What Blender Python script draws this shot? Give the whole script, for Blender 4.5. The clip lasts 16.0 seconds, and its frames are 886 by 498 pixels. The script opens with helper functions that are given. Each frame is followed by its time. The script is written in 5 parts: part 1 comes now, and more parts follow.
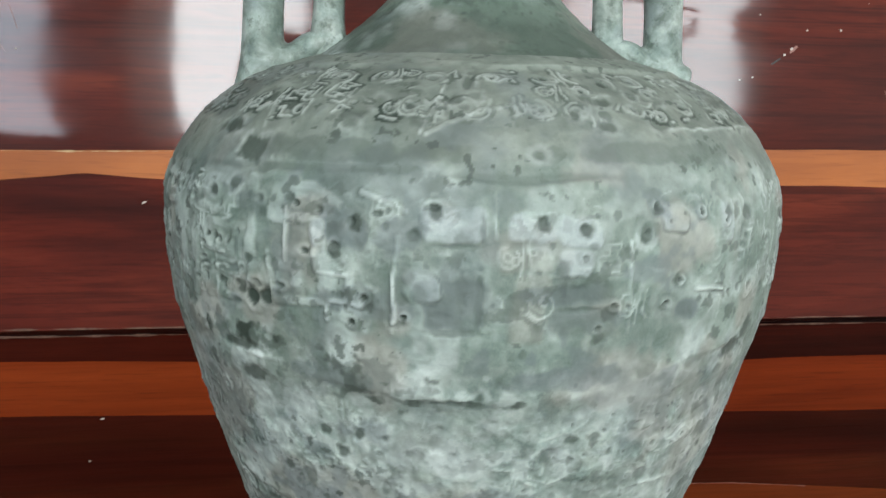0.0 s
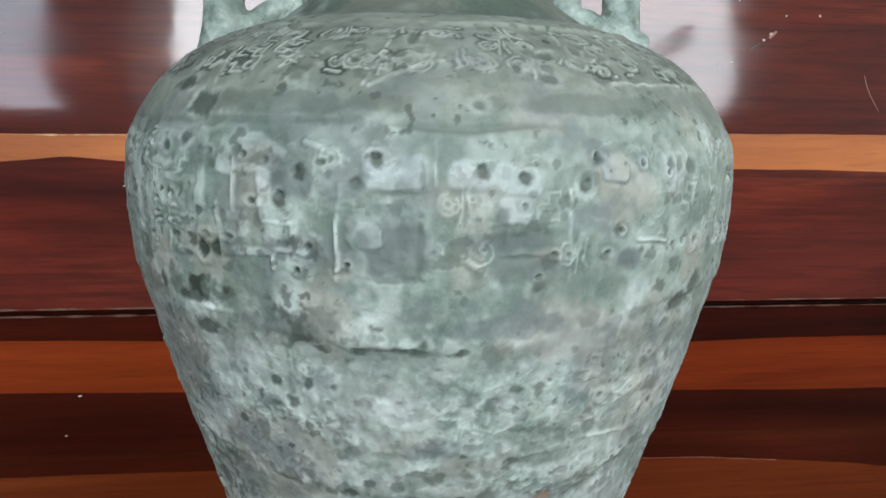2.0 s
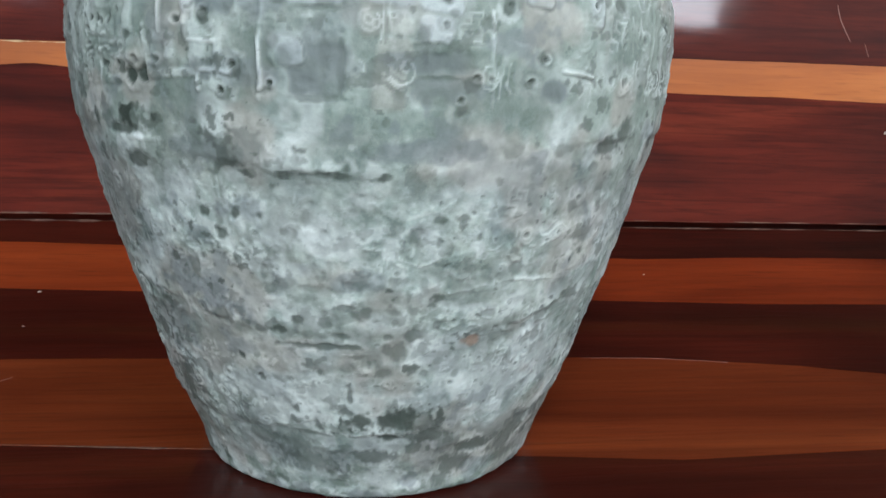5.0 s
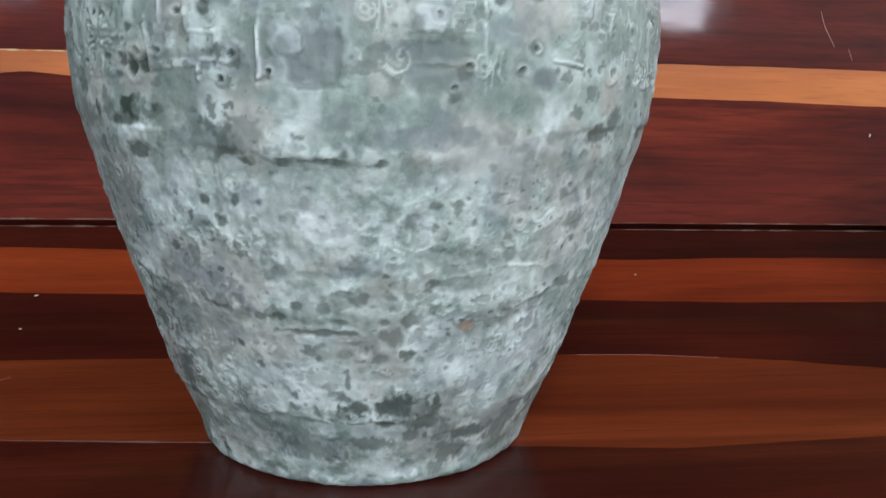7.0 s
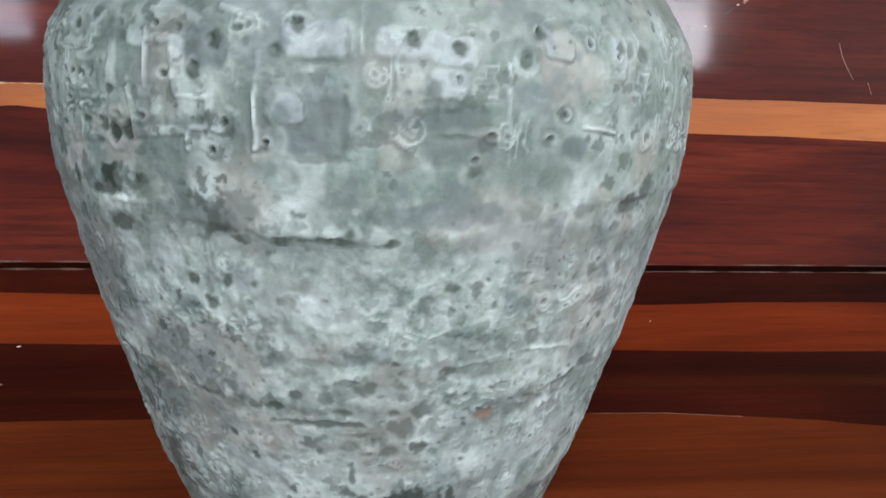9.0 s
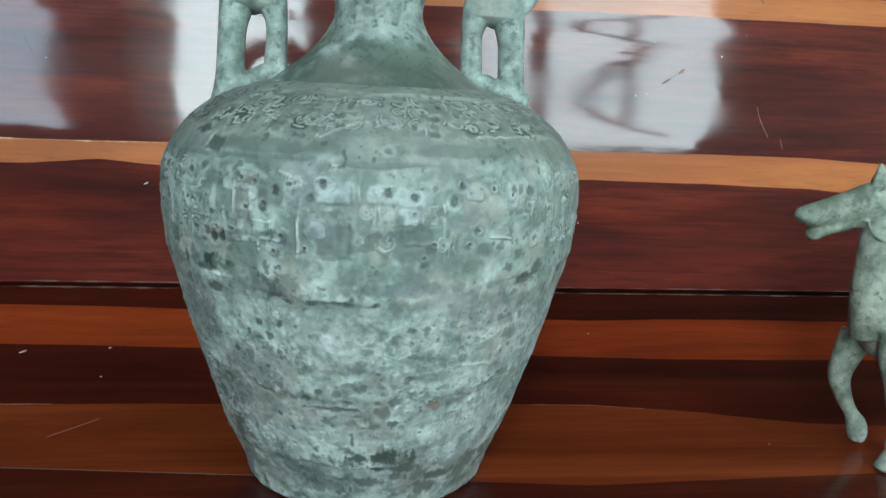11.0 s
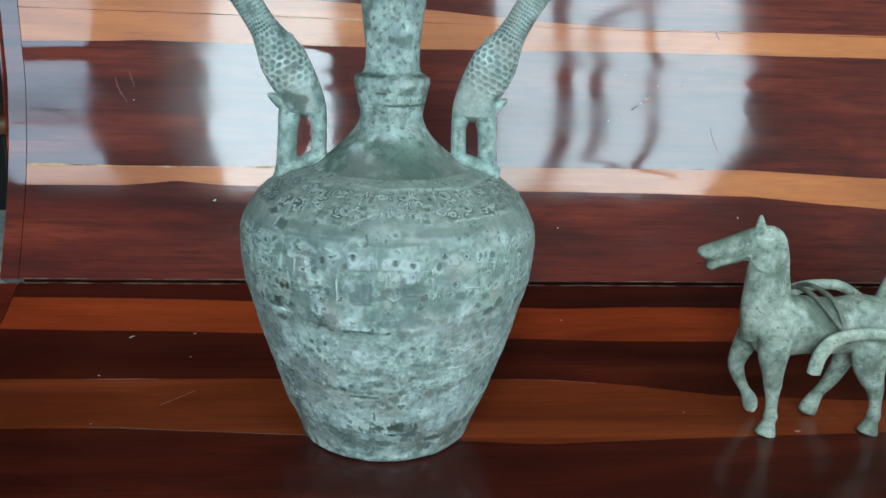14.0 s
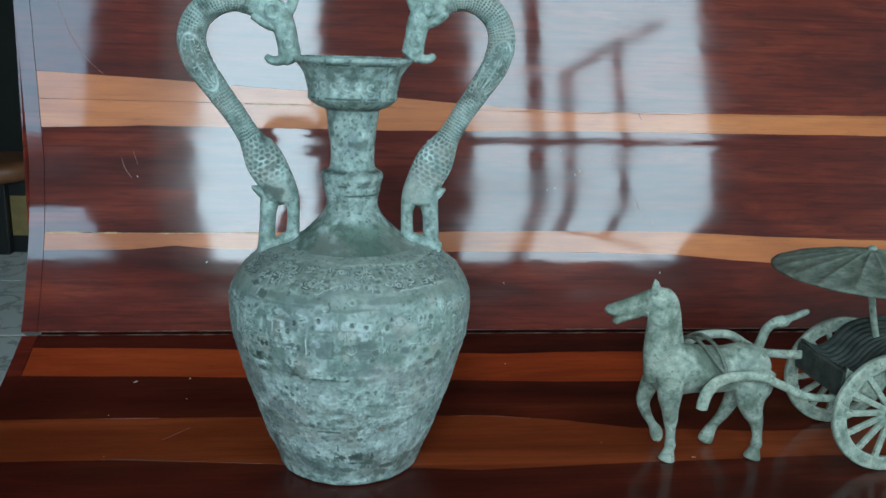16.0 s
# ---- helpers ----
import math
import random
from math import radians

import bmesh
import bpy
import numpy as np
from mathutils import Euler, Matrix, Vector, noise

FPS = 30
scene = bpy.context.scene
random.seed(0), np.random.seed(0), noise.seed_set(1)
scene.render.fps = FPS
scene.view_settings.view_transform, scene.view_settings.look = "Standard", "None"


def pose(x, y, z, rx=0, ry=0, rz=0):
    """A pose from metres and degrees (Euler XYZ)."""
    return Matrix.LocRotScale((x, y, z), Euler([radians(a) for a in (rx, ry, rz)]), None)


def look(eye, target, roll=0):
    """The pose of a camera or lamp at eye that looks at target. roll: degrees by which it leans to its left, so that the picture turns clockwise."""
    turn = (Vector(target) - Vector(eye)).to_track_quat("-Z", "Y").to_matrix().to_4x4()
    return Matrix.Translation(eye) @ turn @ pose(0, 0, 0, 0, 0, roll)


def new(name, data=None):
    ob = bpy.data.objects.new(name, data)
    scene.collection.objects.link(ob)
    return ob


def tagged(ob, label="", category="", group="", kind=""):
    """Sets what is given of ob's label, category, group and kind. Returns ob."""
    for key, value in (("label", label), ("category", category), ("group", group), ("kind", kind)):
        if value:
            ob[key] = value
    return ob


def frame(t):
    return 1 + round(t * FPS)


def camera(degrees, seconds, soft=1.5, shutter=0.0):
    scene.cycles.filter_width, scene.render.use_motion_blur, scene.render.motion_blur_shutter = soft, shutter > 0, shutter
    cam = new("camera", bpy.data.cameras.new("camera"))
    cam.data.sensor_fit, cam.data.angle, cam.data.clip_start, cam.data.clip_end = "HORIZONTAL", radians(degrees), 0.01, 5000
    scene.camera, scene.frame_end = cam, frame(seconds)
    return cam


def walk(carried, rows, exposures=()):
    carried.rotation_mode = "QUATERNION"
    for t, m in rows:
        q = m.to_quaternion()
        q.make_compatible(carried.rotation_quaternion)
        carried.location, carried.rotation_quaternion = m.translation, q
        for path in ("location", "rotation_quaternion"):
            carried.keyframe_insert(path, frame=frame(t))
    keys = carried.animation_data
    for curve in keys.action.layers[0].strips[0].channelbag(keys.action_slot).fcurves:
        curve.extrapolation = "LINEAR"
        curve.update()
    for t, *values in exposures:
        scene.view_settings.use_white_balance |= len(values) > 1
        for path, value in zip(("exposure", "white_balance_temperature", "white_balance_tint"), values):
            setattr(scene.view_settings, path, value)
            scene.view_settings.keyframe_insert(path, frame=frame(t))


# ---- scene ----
cam = camera(56.0, 16.0, soft=1.6)
PATH = [
    (0, (-0.0690, -0.4023, 0.6799), (0.2041, 1.5465, 0.3020), 1.27),
    (0.5, (-0.0592, -0.4063, 0.6732), (0.2276, 1.5276, 0.2990), 1.32),
    (1, (-0.0536, -0.4118, 0.6537), (0.2299, 1.5358, 0.2800), 1.13),
    (1.5, (-0.0536, -0.4113, 0.6562), (0.2186, 1.5373, 0.2866), 1.03),
    (2, (-0.0495, -0.4136, 0.6628), (0.2154, 1.5264, 0.2963), 1.12),
    (2.5, (-0.0492, -0.4159, 0.6543), (0.2070, 1.5273, 0.2867), 1.32),
    (3, (-0.0418, -0.4164, 0.6524), (0.2107, 1.5223, 0.2720), 1.52),
    (3.5, (-0.0316, -0.4168, 0.6415), (0.2280, 1.5098, 0.2368), 1.68),
    (4, (-0.0247, -0.4225, 0.6242), (0.2364, 1.5035, 0.2037), 2.00),
    (6.5, (-0.0247, -0.4352, 0.6048), (0.2772, 1.4909, 0.1987), 2.14),
    (7, (-0.027, -0.439, 0.601), (0.271, 1.501, 0.22), 1.8),
    (7.5, (-0.0300, -0.4288, 0.6036), (0.2637, 1.5147, 0.2366), 1.90),
    (8, (-0.0277, -0.4006, 0.6022), (0.2674, 1.5372, 0.2354), 1.99),
    (8.5, (-0.0294, -0.3896, 0.6056), (0.2729, 1.5382, 0.2443), 2.16),
    (9, (-0.0288, -0.4019, 0.6194), (0.2733, 1.5329, 0.2708), 2.02),
    (9.5, (-0.0304, -0.4394, 0.6472), (0.2675, 1.4946, 0.3065), 2.09),
    (10, (-0.0275, -0.4996, 0.6634), (0.2679, 1.4447, 0.3196), 2.40),
    (12.5, (-0.0380, -0.6850, 0.7580), (0.1830, 1.2390, 0.2570), 2.30),
    (13, (-0.0370, -0.7270, 0.7840), (0.1670, 1.1880, 0.2470), 2.10),
    (13.5, (-0.0350, -0.7570, 0.8170), (0.1650, 1.1560, 0.2680), 2.10),
    (14, (-0.0300, -0.7960, 0.8410), (0.1720, 1.1150, 0.2840), 2.20),
    (14.5, (-0.0150, -0.8320, 0.8710), (0.1840, 1.0810, 0.3250), 2.00),
    (15, (-0.0130, -0.8760, 0.8990), (0.1990, 1.0450, 0.3810), 2.10),
    (15.5, (-0.0100, -0.9190, 0.9160), (0.2160, 1.0040, 0.4180), 2.10),
    (16, (-0.0050, -0.9670, 0.9270), (0.2230, 0.9610, 0.4440), 2.00),
]
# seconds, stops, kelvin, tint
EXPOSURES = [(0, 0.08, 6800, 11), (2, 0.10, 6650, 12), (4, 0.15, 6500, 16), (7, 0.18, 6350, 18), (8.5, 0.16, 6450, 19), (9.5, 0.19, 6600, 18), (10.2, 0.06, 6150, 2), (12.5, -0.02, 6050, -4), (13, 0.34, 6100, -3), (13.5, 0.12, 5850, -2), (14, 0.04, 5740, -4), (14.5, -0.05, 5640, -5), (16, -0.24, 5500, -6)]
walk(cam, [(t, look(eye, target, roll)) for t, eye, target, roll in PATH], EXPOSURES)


# ---------------------------------------------------------------- light
world = bpy.data.worlds.new("sky")
scene.world = world
world.use_nodes = True
wn = world.node_tree
sky = wn.nodes.new("ShaderNodeTexSky")
sky.sky_type, sky.sun_disc = "NISHITA", False
sky.sun_elevation, sky.sun_rotation = radians(40), radians(200)
wn.links.new(sky.outputs[0], wn.nodes["Background"].inputs[0])
wn.nodes["Background"].inputs[1].default_value = 0.1

WINDOW_Y = -2.0


def window_light(name, x0, x1, z0, z1, radiance, colour):
    data = bpy.data.lights.new(name, "AREA")
    data.shape, data.size, data.size_y = "RECTANGLE", x1 - x0, z1 - z0
    data.energy = radiance * math.pi * (x1 - x0) * (z1 - z0)
    data.color = colour
    ob = new(name, data)
    ob.matrix_world = look(((x0 + x1) / 2, WINDOW_Y - 0.16, (z0 + z1) / 2), ((x0 + x1) / 2, 0, (z0 + z1) / 2))
    return ob


window_light("daylight_door", -0.88, -0.15, 0.60, 2.70, 17.0, (0.87, 0.95, 1.0))
window_light("daylight_window", 0.56, 1.84, 1.53, 2.70, 12.6, (0.87, 0.95, 1.0))
window_light("daylight_side_window", -2.20, -1.18, 1.72, 2.70, 6.5, (0.60, 0.80, 1.0))

# added fill from the east, brightens the vase's right flank
east = bpy.data.lights.new("east_fill_light", "AREA")
east.shape, east.size, east.size_y, east.energy, east.color = "RECTANGLE", 2.1, 1.6, 10.5 * math.pi * 2.1 * 1.6, (0.90, 0.96, 1.0)
new("east_fill_light", east).matrix_world = look((4.32, -0.75, 1.8), (0, -0.75, 1.8))


# ---------------------------------------------------------------- materials
def material(name):
    m = bpy.data.materials.new(name)
    m.use_nodes = True
    return m, m.node_tree, m.node_tree.nodes["Principled BSDF"]


def node(tree, kind, **inputs):
    n = tree.nodes.new(kind)
    for key, value in inputs.items():
        n.inputs[key.replace("_", " ")].default_value = value
    return n


def coords(tree, scale, where="Object", turn=(0, 0, 0)):
    tc = tree.nodes.new("ShaderNodeTexCoord")
    mp = node(tree, "ShaderNodeMapping", Scale=scale, Rotation=turn)
    tree.links.new(tc.outputs[where], mp.inputs[0])
    return mp.outputs[0]


def noise_of(tree, vec, scale, detail=6, rough=0.55, distortion=0.0):
    n = node(tree, "ShaderNodeTexNoise", Scale=scale, Detail=detail, Roughness=rough, Distortion=distortion)
    if vec is not None:
        tree.links.new(vec, n.inputs["Vector"])
    return n.outputs["Fac"]


def ramp(tree, fac, stops):
    r = tree.nodes.new("ShaderNodeValToRGB")
    el = r.color_ramp.elements
    while len(el) < len(stops):
        el.new(0.5)
    for e, (p, c) in zip(el, stops):
        e.position, e.color = p, (*c, 1) if len(c) == 3 else c
    tree.links.new(fac, r.inputs[0])
    return r.outputs[0]


def mixed(tree, fac, a, b, blend="MIX"):
    m = tree.nodes.new("ShaderNodeMix")
    m.data_type, m.blend_type = "RGBA", blend
    for value, slot in ((fac, 0), (a, 6), (b, 7)):
        if isinstance(value, (int, float)):
            m.inputs[slot].default_value = value
        elif isinstance(value, tuple):
            m.inputs[slot].default_value = (*value, 1)
        else:
            tree.links.new(value, m.inputs[slot])
    return m.outputs[2]


def span(tree, fac, a, b, c=0.0, d=1.0):
    n = node(tree, "ShaderNodeMapRange")
    n.clamp = True
    for k, v in zip((1, 2, 3, 4), (a, b, c, d)):
        n.inputs[k].default_value = v
    tree.links.new(fac, n.inputs[0])
    return n.outputs[0]


def bumped(tree, height, strength, distance, normal=None):
    b = node(tree, "ShaderNodeBump", Strength=strength, Distance=distance)
    tree.links.new(height, b.inputs["Height"])
    if normal is not None:
        tree.links.new(normal, b.inputs["Normal"])
    return b.outputs[0]


def attribute(tree, name):
    a = tree.nodes.new("ShaderNodeAttribute")
    a.attribute_name = name
    return a.outputs["Fac"]


def wood(name, dark, mid, light, gloss=0.07, streak=0.5, coat=1.0, haze=0.30):
    """Varnished hardwood with the grain along x."""
    m, t, p = material(name)
    fine = noise_of(t, coords(t, (6.0, 70.0, 70.0)), 1.6, 6, 0.62, 0.8)
    wide = noise_of(t, coords(t, (2.2, 13.0, 13.0)), 1.0, 5, 0.55, 1.1)
    cloud = noise_of(t, coords(t, (7.0, 11.0, 11.0)), 1.0, 4, 0.6, 0.4)
    lines = noise_of(t, coords(t, (2.6, 150.0, 150.0)), 1.0, 4, 0.55, 0.7)
    pores = noise_of(t, coords(t, (26.0, 420.0, 420.0)), 1.0, 3, 0.6)
    col = ramp(t, wide, [(0.30, dark), (0.5, mid), (0.70, light)])
    col = mixed(t, span(t, cloud, 0.36, 0.66, 0, 0.45), col, mid)
    col = mixed(t, span(t, fine, 0.46, 0.68, 0, streak * 0.75), col, dark)
    col = mixed(t, span(t, lines, 0.53, 0.68, 0, streak * 0.65), col, tuple(c * 0.7 for c in dark))
    col = mixed(t, span(t, pores, 0.56, 0.72, 0, 0.35), col, tuple(c * 0.5 for c in dark))
    t.links.new(col, p.inputs["Base Color"])
    p.inputs["Roughness"].default_value = 0.42
    p.inputs["Specular IOR Level"].default_value = haze
    p.inputs["Coat Weight"].default_value = coat
    p.inputs["Coat IOR"].default_value = 1.50
    smear = noise_of(t, coords(t, (9.0, 20.0, 20.0)), 1.0, 5, 0.6)
    t.links.new(span(t, smear, 0.35, 0.7, gloss * 0.6, gloss * 1.5), p.inputs["Coat Roughness"])
    wave = noise_of(t, coords(t, (5.0, 14.0, 14.0)), 1.0, 2, 0.5)
    ripple = noise_of(t, coords(t, (26.0, 60.0, 60.0)), 1.0, 3, 0.55)
    n1 = bumped(t, wave, 0.36, 0.0008)
    brush = noise_of(t, coords(t, (40.0, 260.0, 260.0)), 1.0, 3, 0.6)
    n2 = bumped(t, brush, 0.12, 0.00005, bumped(t, ripple, 0.34, 0.00018, n1))
    t.links.new(n2, p.inputs["Coat Normal"])
    t.links.new(bumped(t, fine, 0.25, 0.001), p.inputs["Normal"])
    return m


WOOD_DARK = wood("dark_rosewood", (0.030, 0.0040, 0.0024), (0.092, 0.0112, 0.0054), (0.165, 0.026, 0.0110), streak=0.8, haze=0.09)
WOOD_DEEP = wood("near_black_rosewood", (0.014, 0.0029, 0.0020), (0.040, 0.0058, 0.0032), (0.078, 0.0116, 0.0056), gloss=0.14, coat=0.45, haze=0.06)
WOOD_RED = wood("red_brown_wood", (0.090, 0.0110, 0.0040), (0.185, 0.027, 0.0066), (0.26, 0.044, 0.0105), gloss=0.14, streak=0.35, coat=0.45, haze=0.06)
WOOD_BROWN = wood("brown_wood", (0.074, 0.0122, 0.0042), (0.148, 0.0275, 0.0076), (0.215, 0.046, 0.0125), gloss=0.14, streak=0.35, coat=0.45, haze=0.06)
WOOD_ORANGE = wood("orange_sapwood", (0.25, 0.066, 0.013), (0.41, 0.120, 0.025), (0.51, 0.175, 0.042), streak=0.35, coat=0.7)


def bronze(name="patinated_bronze", shade=0.80, dusk=0.0, patch=48, specks=0.55, warm=0.0, grit=1.0):
    """Cast bronze under a pale blue-green patina, with grime in the recesses and painted shade about the relief."""
    m, t, p = material(name)
    v = coords(t, (1, 1, 1))
    big = noise_of(t, v, 22, 5, 0.6, 0.3)
    mid = noise_of(t, v, 75, 6, 0.65, 0.2)
    fine = noise_of(t, v, 380, 4, 0.65)
    tone = lambda r, g, b: (r * shade * (1 + warm), g * shade, b * shade * (1 - warm))
    col = ramp(t, mid, [(0.30, tone(0.106, 0.155, 0.139)), (0.42, tone(0.252, 0.330, 0.296)), (0.54, tone(0.368, 0.450, 0.408)), (0.70, tone(0.515, 0.585, 0.540))])
    col = mixed(t, span(t, big, 0.48, 0.66, 0, 0.35), col, tone(0.36, 0.385, 0.33))
    col = mixed(t, span(t, noise_of(t, v, 30, 5, 0.6, 0.5), 0.56, 0.70, 0, 0.6), col, tone(0.225, 0.28, 0.285))
    col = mixed(t, attribute(t, "green"), col, (0.092, 0.135, 0.104))
    col = mixed(t, span(t, noise_of(t, v, 160, 5, 0.7), 0.55, 0.65, 0, specks), col, tone(0.07, 0.095, 0.075))
    if dusk:
        col = mixed(t, span(t, noise_of(t, v, patch, 6, 0.62, 0.4), 0.46, 0.62, 0, dusk), col, tone(0.10, 0.14, 0.11))
    col = mixed(t, attribute(t, "pale"), col, (0.605, 0.68, 0.65))
    col = mixed(t, span(t, attribute(t, "buff"), 0, 1, 0, 0.75), col, (0.345, 0.335, 0.295))
    col = mixed(t, attribute(t, "sky"), col, (0.37, 0.42, 0.42))
    col = mixed(t, attribute(t, "blue"), col, (0.150, 0.182, 0.190))
    col = mixed(t, attribute(t, "rust"), col, (0.36, 0.22, 0.15))
    col = mixed(t, attribute(t, "dirt_shade"), col, (0.034, 0.048, 0.038))
    col = mixed(t, span(t, fine, 0.46, 0.68, 0.0, 0.25 * grit), col, tone(0.12, 0.15, 0.13), "MIX")
    t.links.new(col, p.inputs["Base Color"])
    p.inputs["Roughness"].default_value = 0.6
    p.inputs["Specular IOR Level"].default_value = 0.35
    n1 = bumped(t, mid, 0.55 * grit, 0.0014)
    n2 = bumped(t, fine, 0.5 * grit, 0.0004, n1)
    t.links.new(n2, p.inputs["Normal"])
    return m


BRONZE = bronze(shade=0.74, specks=0.45)
BRONZE_BODY = bronze("worn_patinated_bronze", 1.04, specks=0.3, grit=0.6)
BRONZE_LIMB = bronze("stained_bronze", 0.84, 0.6, 80, 0.7)
BRONZE_FIGURE = bronze("mottled_bronze", 0.82, 0.85, 26, 0.75, 0.09)
BRONZE_WHEEL = bronze("pale_bronze", 0.98, 0.4, 90, 0.7, 0.10)
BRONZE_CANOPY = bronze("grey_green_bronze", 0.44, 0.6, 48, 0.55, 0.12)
# darkened copy of the bronze, holds the shade inside the carriage
BRONZE_SHADED = bronze("shaded_bronze", 0.17, 0.6, 48, 0.55, 0.06)


def plain(name, a, b, scale, rough, bump=0.1, metal=0.0):
    m, t, p = material(name)
    v = coords(t, (1, 1, 1))
    n = noise_of(t, v, scale, 6, 0.6)
    col = mixed(t, span(t, n, 0.3, 0.7), a, b)
    col = mixed(t, span(t, noise_of(t, v, scale * 9, 4), 0.45, 0.75, 0, 0.3), col, a)
    t.links.new(col, p.inputs["Base Color"])
    p.inputs["Roughness"].default_value, p.inputs["Metallic"].default_value = rough, metal
    t.links.new(bumped(t, n, bump, 0.002), p.inputs["Normal"])
    return m


PLASTER = plain("wall_plaster", (0.22, 0.20, 0.17), (0.27, 0.25, 0.21), 3, 0.8)
# near-black so the walls look unlit: their shade is in the colour
DARK_WALL = plain("unlit_wall", (0.012, 0.014, 0.010), (0.020, 0.022, 0.016), 3, 0.7)
CEILING = plain("dark_wood_ceiling", (0.05, 0.03, 0.018), (0.09, 0.055, 0.03), 3, 0.6)
FRAME = plain("brown_window_frame", (0.05, 0.03, 0.02), (0.08, 0.045, 0.03), 12, 0.5)
# near-black colour that stands for the shade in the bench's slot
GAP_SHADE = plain("black_gap_shade", (0.004, 0.0035, 0.003), (0.018, 0.014, 0.012), 120, 0.95, 0.4)
STOOL_WOOD = plain("worn_brown_wood", (0.09, 0.035, 0.015), (0.20, 0.085, 0.035), 14, 0.4)
BLACK_WOOD = plain("black_lacquer", (0.006, 0.006, 0.006), (0.012, 0.011, 0.01), 14, 0.4)
BRASS = plain("dull_ochre_panel", (0.16, 0.11, 0.035), (0.24, 0.17, 0.06), 25, 0.5)


def marble():
    m, t, p = material("veined_white_marble")
    v = coords(t, (1, 1, 1))
    vein = noise_of(t, v, 2.6, 8, 0.6, 1.6)
    d = ramp(t, vein, [(0.47, (0.66, 0.68, 0.64)), (0.497, (0.34, 0.35, 0.32)), (0.515, (0.62, 0.64, 0.60)), (0.8, (0.70, 0.71, 0.67))])
    t.links.new(d, p.inputs["Base Color"])
    p.inputs["Roughness"].default_value = 0.25
    return m


MARBLE = marble()


# ---------------------------------------------------------------- mesh helpers
def mesh_of(name, verts, faces, mat, smooth=True):
    me = bpy.data.meshes.new(name)
    verts = np.asarray(verts, dtype=np.float32)
    me.from_pydata(verts.tolist(), [], faces if isinstance(faces, list) else faces.tolist())
    me.materials.append(mat)
    if smooth:
        me.polygons.foreach_set("use_smooth", np.ones(len(me.polygons), dtype=bool))
    me.update()
    return me


def thing(name, label, category, at=(0, 0, 0), group="", kind=""):
    ob = new(name)
    ob.empty_display_size = 0.02
    ob.location = at
    return tagged(ob, label, category, group, kind)


def child(ob, parent):
    """Parents ob, whose vertices are in world metres."""
    ob.parent = parent
    if parent.type == "EMPTY":
        ob.matrix_parent_inverse = Matrix.Translation(parent.location).inverted()
    return ob


def part(name, me, parent, label=""):
    ob = new(name, me)
    if parent is not None:
        child(ob, parent)
    if label:
        tagged(ob, label)
    return ob


def bm_mesh(name, bm, mat, smooth=False):
    me = bpy.data.meshes.new(name)
    bm.normal_update()
    bm.to_mesh(me)
    bm.free()
    me.materials.append(mat)
    if smooth:
        me.polygons.foreach_set("use_smooth", np.ones(len(me.polygons), dtype=bool))
    return me


def box_bm(bm, x0, x1, y0, y1, z0, z1, bevel=0.0, seg=2):
    made = bmesh.ops.create_cube(bm, size=1, matrix=Matrix.Translation(((x0 + x1) / 2, (y0 + y1) / 2, (z0 + z1) / 2)) @ Matrix.Diagonal((x1 - x0, y1 - y0, z1 - z0, 1)))
    if bevel:
        edges = {e for v in made["verts"] for e in v.link_edges}
        bmesh.ops.bevel(bm, geom=list(edges), offset=bevel, segments=seg, affect="EDGES", profile=0.5)
    return bm


def box(name, x0, x1, y0, y1, z0, z1, mat, parent=None, bevel=0.0, label=""):
    return part(name, bm_mesh(name, box_bm(bmesh.new(), x0, x1, y0, y1, z0, z1, bevel), mat), parent, label)


def grid_faces(n, m, wrap_n=False, wrap_m=False):
    """Quads over an n by m grid of vertices."""
    i, j = np.meshgrid(np.arange(n if wrap_n else n - 1), np.arange(m if wrap_m else m - 1), indexing="ij")
    i, j = i.ravel(), j.ravel()
    a, b = (i + 1) % n, (j + 1) % m
    return np.stack([i * m + j, a * m + j, a * m + b, i * m + b], 1)


def curve_through(points, per=12):
    """A smooth line through the rows of points (any number of columns)."""
    p = np.asarray(points, float)
    out = []
    for i in range(len(p) - 1):
        a, b, c, d = p[max(i - 1, 0)], p[i], p[i + 1], p[min(i + 2, len(p) - 1)]
        for k in range(per):
            t = k / per
            out.append(0.5 * (2 * b + (c - a) * t + (2 * a - 5 * b + 4 * c - d) * t * t + (3 * b - a - 3 * c + d) * t ** 3))
    out.append(p[-1])
    return np.array(out)


def lattice(seed, cells):
    return np.random.RandomState(seed).rand(cells ** 3)


def value_noise(p, scale, seed=0, octaves=4):
    """Smooth random values about 0, from -1 to 1, at the points p (n, 3)."""
    n = 32
    total, gain = np.zeros(len(p)), 1.0
    for o in range(octaves):
        table = lattice(seed + o, n)
        q = p * scale * 2 ** o + 7.3 * o + 100
        i = np.floor(q).astype(int)
        f = q - i
        f = f * f * (3 - 2 * f)
        value = 0
        for dx in (0, 1):
            for dy in (0, 1):
                for dz in (0, 1):
                    w = np.where(dx, f[:, 0], 1 - f[:, 0]) * np.where(dy, f[:, 1], 1 - f[:, 1]) * np.where(dz, f[:, 2], 1 - f[:, 2])
                    value = value + w * table[((i[:, 0] + dx) % n) * n * n + ((i[:, 1] + dy) % n) * n + (i[:, 2] + dz) % n]
        total += gain * (2 * value - 1)
        gain *= 0.5
    return total / 1.5


def smooth01(x):
    x = np.clip(x, 0, 1)
    return x * x * (3 - 2 * x)


